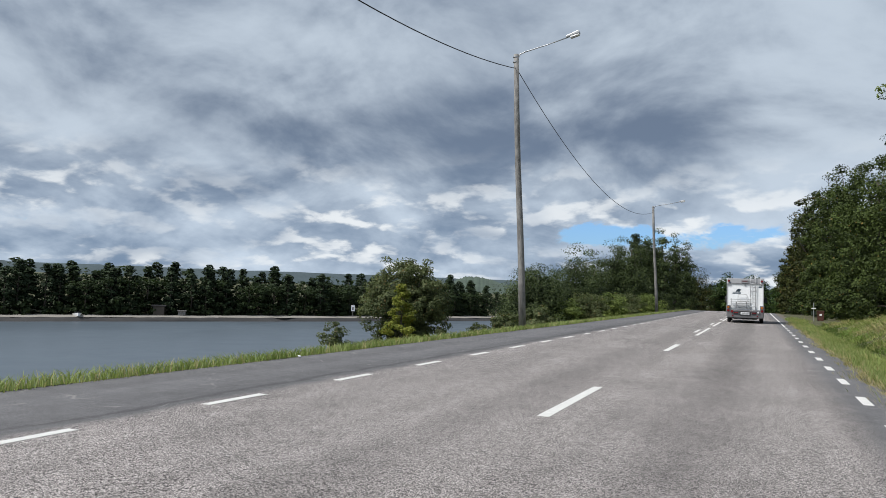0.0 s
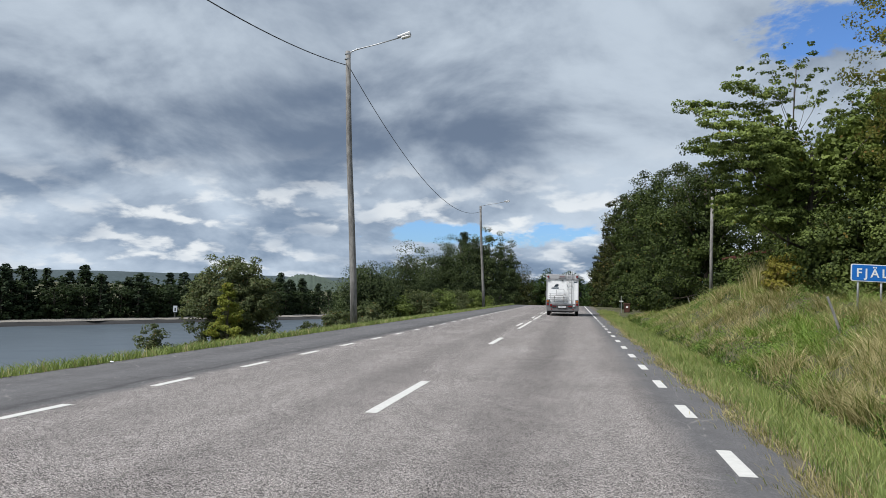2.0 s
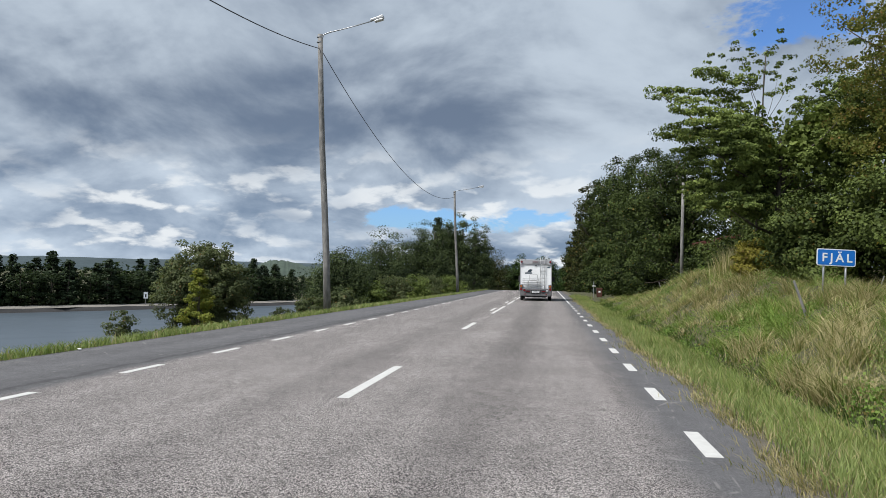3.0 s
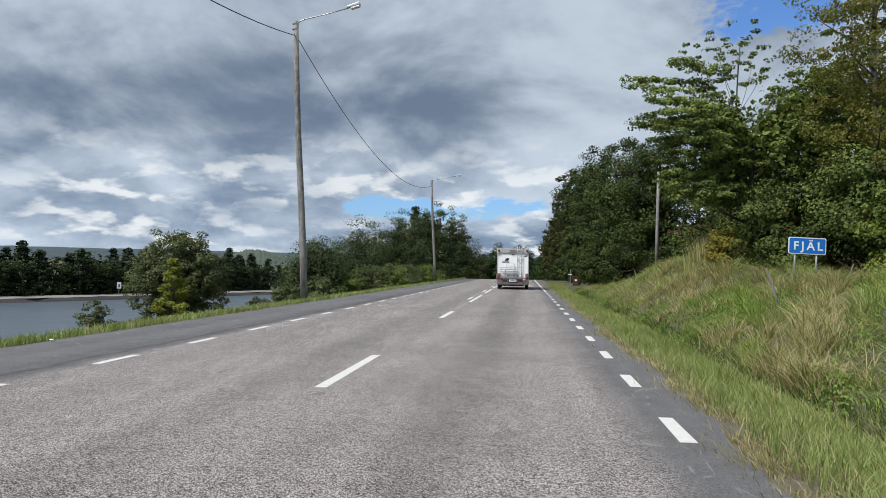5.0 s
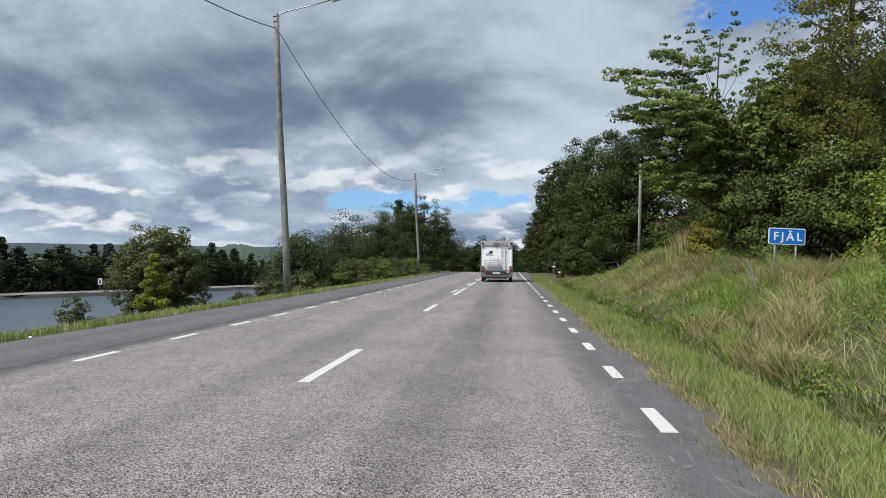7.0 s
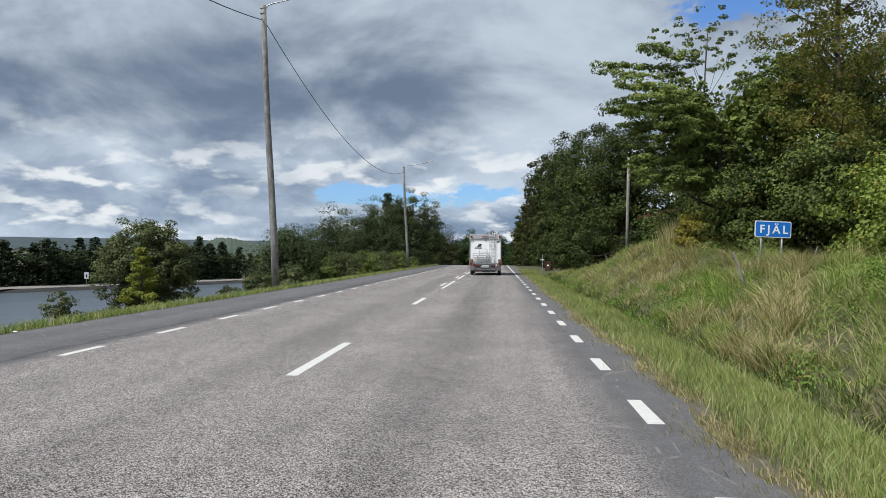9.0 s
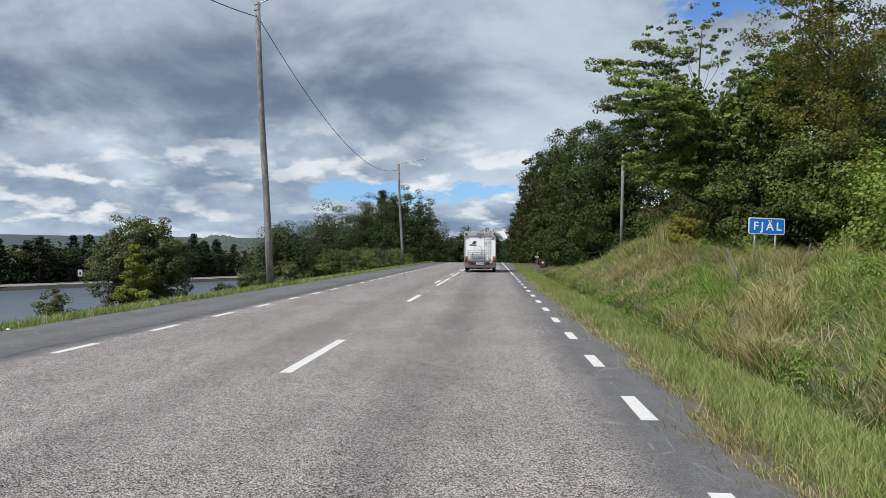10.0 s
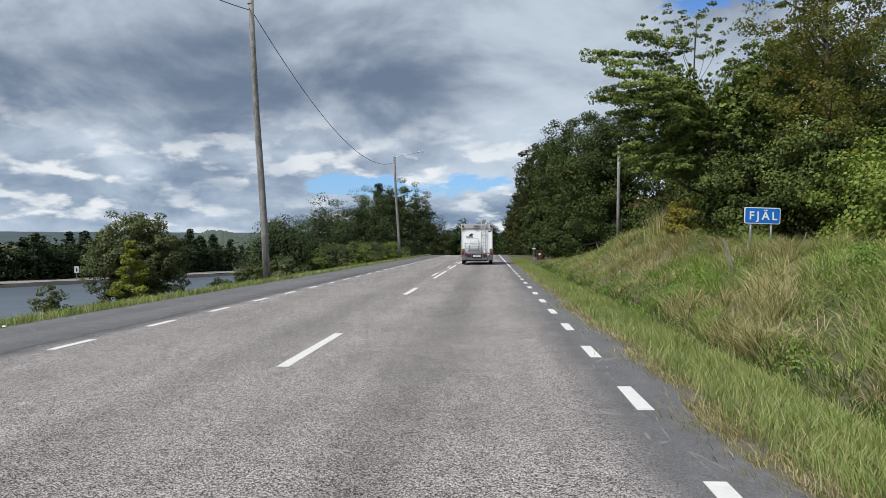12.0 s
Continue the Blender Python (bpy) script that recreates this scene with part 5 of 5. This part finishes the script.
    recess = part("plate_recess", a_box(-0.36, 0.36, -0.075, -0.05, 0.55, 0.79, bevel=0.02), M_CHASSIS, bumper)
    plate = part("number_plate", a_box(-0.28, 0.28, -0.088, -0.07, 0.60, 0.745, bevel=0.006), M_SIGN_WHITE, recess, "white plate with dark bars")
    part("tow_frame", a_box(-0.75, 0.75, 0.2, 0.4, 0.26, 0.36, bevel=0.02), M_CHASSIS, ob)
    for sx in (-0.38, 0.38):
        part("work_light", a_box(sx - 0.1, sx + 0.1, 0.14, 0.22, 0.24, 0.29, bevel=0.01), M_CLEAR, ob)
    part("chassis", a_box(-0.85, 0.85, 0.5, 7.2, 0.3, 0.62), M_CHASSIS, ob)
    # bars of the plate
    for k in range(8):
        cx = -0.21 + k * 0.062
        part("plate_bar", a_box(cx, cx + 0.036, -0.093, -0.086, 0.635, 0.715), M_BLACK, bumper)
    # ladder
    for lx in (0.33, 0.65):
        pts = [(lx, 0.02, 0.84), (lx, 0.0, 1.6), (lx, -0.02, 2.7), (lx, -0.02, 3.08), (lx, 0.05, 3.2), (lx, 0.18, 3.22), (lx, 0.34, 3.1)]
        part("ladder_rail", pipe(bmesh.new(), pts, 0.021, 10), M_ALU, ob, smooth=True)
    for k in range(9):
        z = 0.9 + k * 0.262
        part("ladder_rung", rod(bmesh.new(), (0.29, -0.02, z), (0.69, -0.02, z), 0.015), M_ALU, ob, smooth=True)
    for z in (1.1, 2.3):
        for lx in (0.33, 0.65):
            part("ladder_bracket", a_box(lx - 0.03, lx + 0.03, 0.0, 0.13, z - 0.03, z + 0.03, bevel=0.01), M_ALU, ob)
    # bicycle rack folded up
    for k in range(4):
        z = 1.2 + k * 0.135
        part("rack_rail", a_box(-1.0 + 0.01 * k, 0.28, -0.10, -0.05, z, z + 0.045, bevel=0.008), M_ALU, ob)
    for lx in (-0.88, 0.16):
        part("rack_strut", a_box(lx, lx + 0.035, -0.13, -0.10, 1.17, 1.68, bevel=0.008), M_ALU, ob)
    part("rack_hoop", pipe(bmesh.new(), arch(-0.45, 0.12, -0.04, 1.55, 1.98), 0.018, 8), M_ALU, ob, smooth=True)
    part("rack_hoop", pipe(bmesh.new(), arch(-0.56, 0.10, -0.16, 1.0, 1.53), 0.022, 8), M_ALU, ob, smooth=True)
    part("rack_foot", rod(bmesh.new(), (-0.45, 0.06, 1.05), (0.2, 0.06, 1.05), 0.02), M_ALU, ob, smooth=True)
    for lx in (-0.56, 0.10):
        part("rack_strap", a_box(lx - 0.03, lx + 0.03, -0.19, -0.06, 1.36, 1.43, bevel=0.01), M_BLACK, ob)
    # maker's mark as plain shapes
    for k in range(5):
        bm = bmesh.new()
        x0 = -0.62 + k * 0.05
        q = [(x0, 2.16), (x0 + 0.06, 2.16), (x0 + 0.17, 2.36 - 0.02 * abs(k - 2)), (x0 + 0.10, 2.36 - 0.02 * abs(k - 2))]
        f = bm.faces.new([bm.verts.new((a, 0.112, b)) for a, b in q])
        bmesh.ops.solidify(bm, geom=[f], thickness=0.006)
        part("decal_stroke", bm, M_DECAL, ob)
    part("decal_bar", a_box(-0.80, -0.28, 0.108, 0.122, 2.10, 2.14), M_DECAL, ob)
    part("decal_bar", a_box(-0.81, -0.27, 0.108, 0.122, 2.01, 2.06), M_DECAL, ob)
    part("sticker", a_box(0.84, 1.04, 0.108, 0.122, 2.46, 2.56), M_DECAL, ob)
    # sides: windows, door, awning, vents, mirrors
    for sx in (-1, 1):
        xs = lambda d: sorted((sx * (h - 0.01), sx * (h + d)))
        for y0, y1, z0, z1 in ((0.55, 1.55, 1.75, 2.5), (2.6, 3.1, 1.95, 2.45), (4.4, 5.7, 1.5, 2.35)):
            a, b = xs(0.03)
            win = part("window", a_box(a, b, y0, y1, z0, z1, bevel=0.012), M_BLACK, ob, "dark hinged side window")
            a, b = xs(0.036)
            part("pane", a_box(a, b, y0 + 0.05, y1 - 0.05, z0 + 0.05, z1 - 0.05, bevel=0.004), M_GLASS, win)
        a, b = xs(0.012)
        part("locker_door", a_box(a, b, 0.5, 1.45, 0.9, 1.45, bevel=0.006), M_SHELL, ob)
        door = part("entrance_door", a_box(a, b, 3.45, 4.1, 0.7, 2.6, bevel=0.006), M_SHELL, ob)
        a, b = xs(0.05)
        part("handle", a_box(a, b, 3.52, 3.6, 1.5, 1.62, bevel=0.01), M_BLACK, door)
        a, b = xs(0.018)
        part("vent", a_box(a, b, 1.9, 2.3, 1.05, 1.35, bevel=0.006), M_BLACK, ob)
        part("stripe", a_box(a, b, 0.4, 5.9, 1.28, 1.30), M_MOULD, ob)
        a, b = sorted((sx * (h + 0.02), sx * (h + 0.3)))
        arm = part("mirror_arm", a_box(a, b, 6.6, 6.66, 1.5, 1.56, bevel=0.01), M_BLACK, ob)
        a, b = sorted((sx * (h + 0.12), sx * (h + 0.34)))
        part("mirror_housing", a_box(a, b, 6.55, 6.68, 1.42, 1.86, bevel=0.03), M_BLACK, arm)
        for wy in (1.75, 2.55, 6.9):
            a, b = xs(0.03)
            part("wheel_arch", a_box(a, b, wy - 0.46, wy + 0.46, 0.36, 0.86, bevel=0.05), M_MOULD, ob)
            wheel(ob, sx * (h - 0.10), wy)
    part("awning", pipe(bmesh.new(), [(h + 0.03, 0.75, 2.83), (h + 0.03, 3, 2.83), (h + 0.03, 5.6, 2.83)], 0.085, 12), M_ALU, ob, "rolled awning in a grey case", smooth=True)
    for sx in (-1, 1):
        part("roof_rail", pipe(bmesh.new(), [(sx * 0.95, 0.7, 3.0), (sx * 0.95, 0.8, 3.13), (sx * 0.95, 3, 3.13), (sx * 0.95, 4.6, 3.13), (sx * 0.95, 4.7, 3.0)], 0.018, 8), M_ALU, ob, smooth=True)
    part("roof_hatch", a_box(-0.3, 0.3, 2.6, 3.2, 2.96, 3.1, bevel=0.04), M_TRIM, ob)


motorhome(-0.94, 53.5, 0.4)
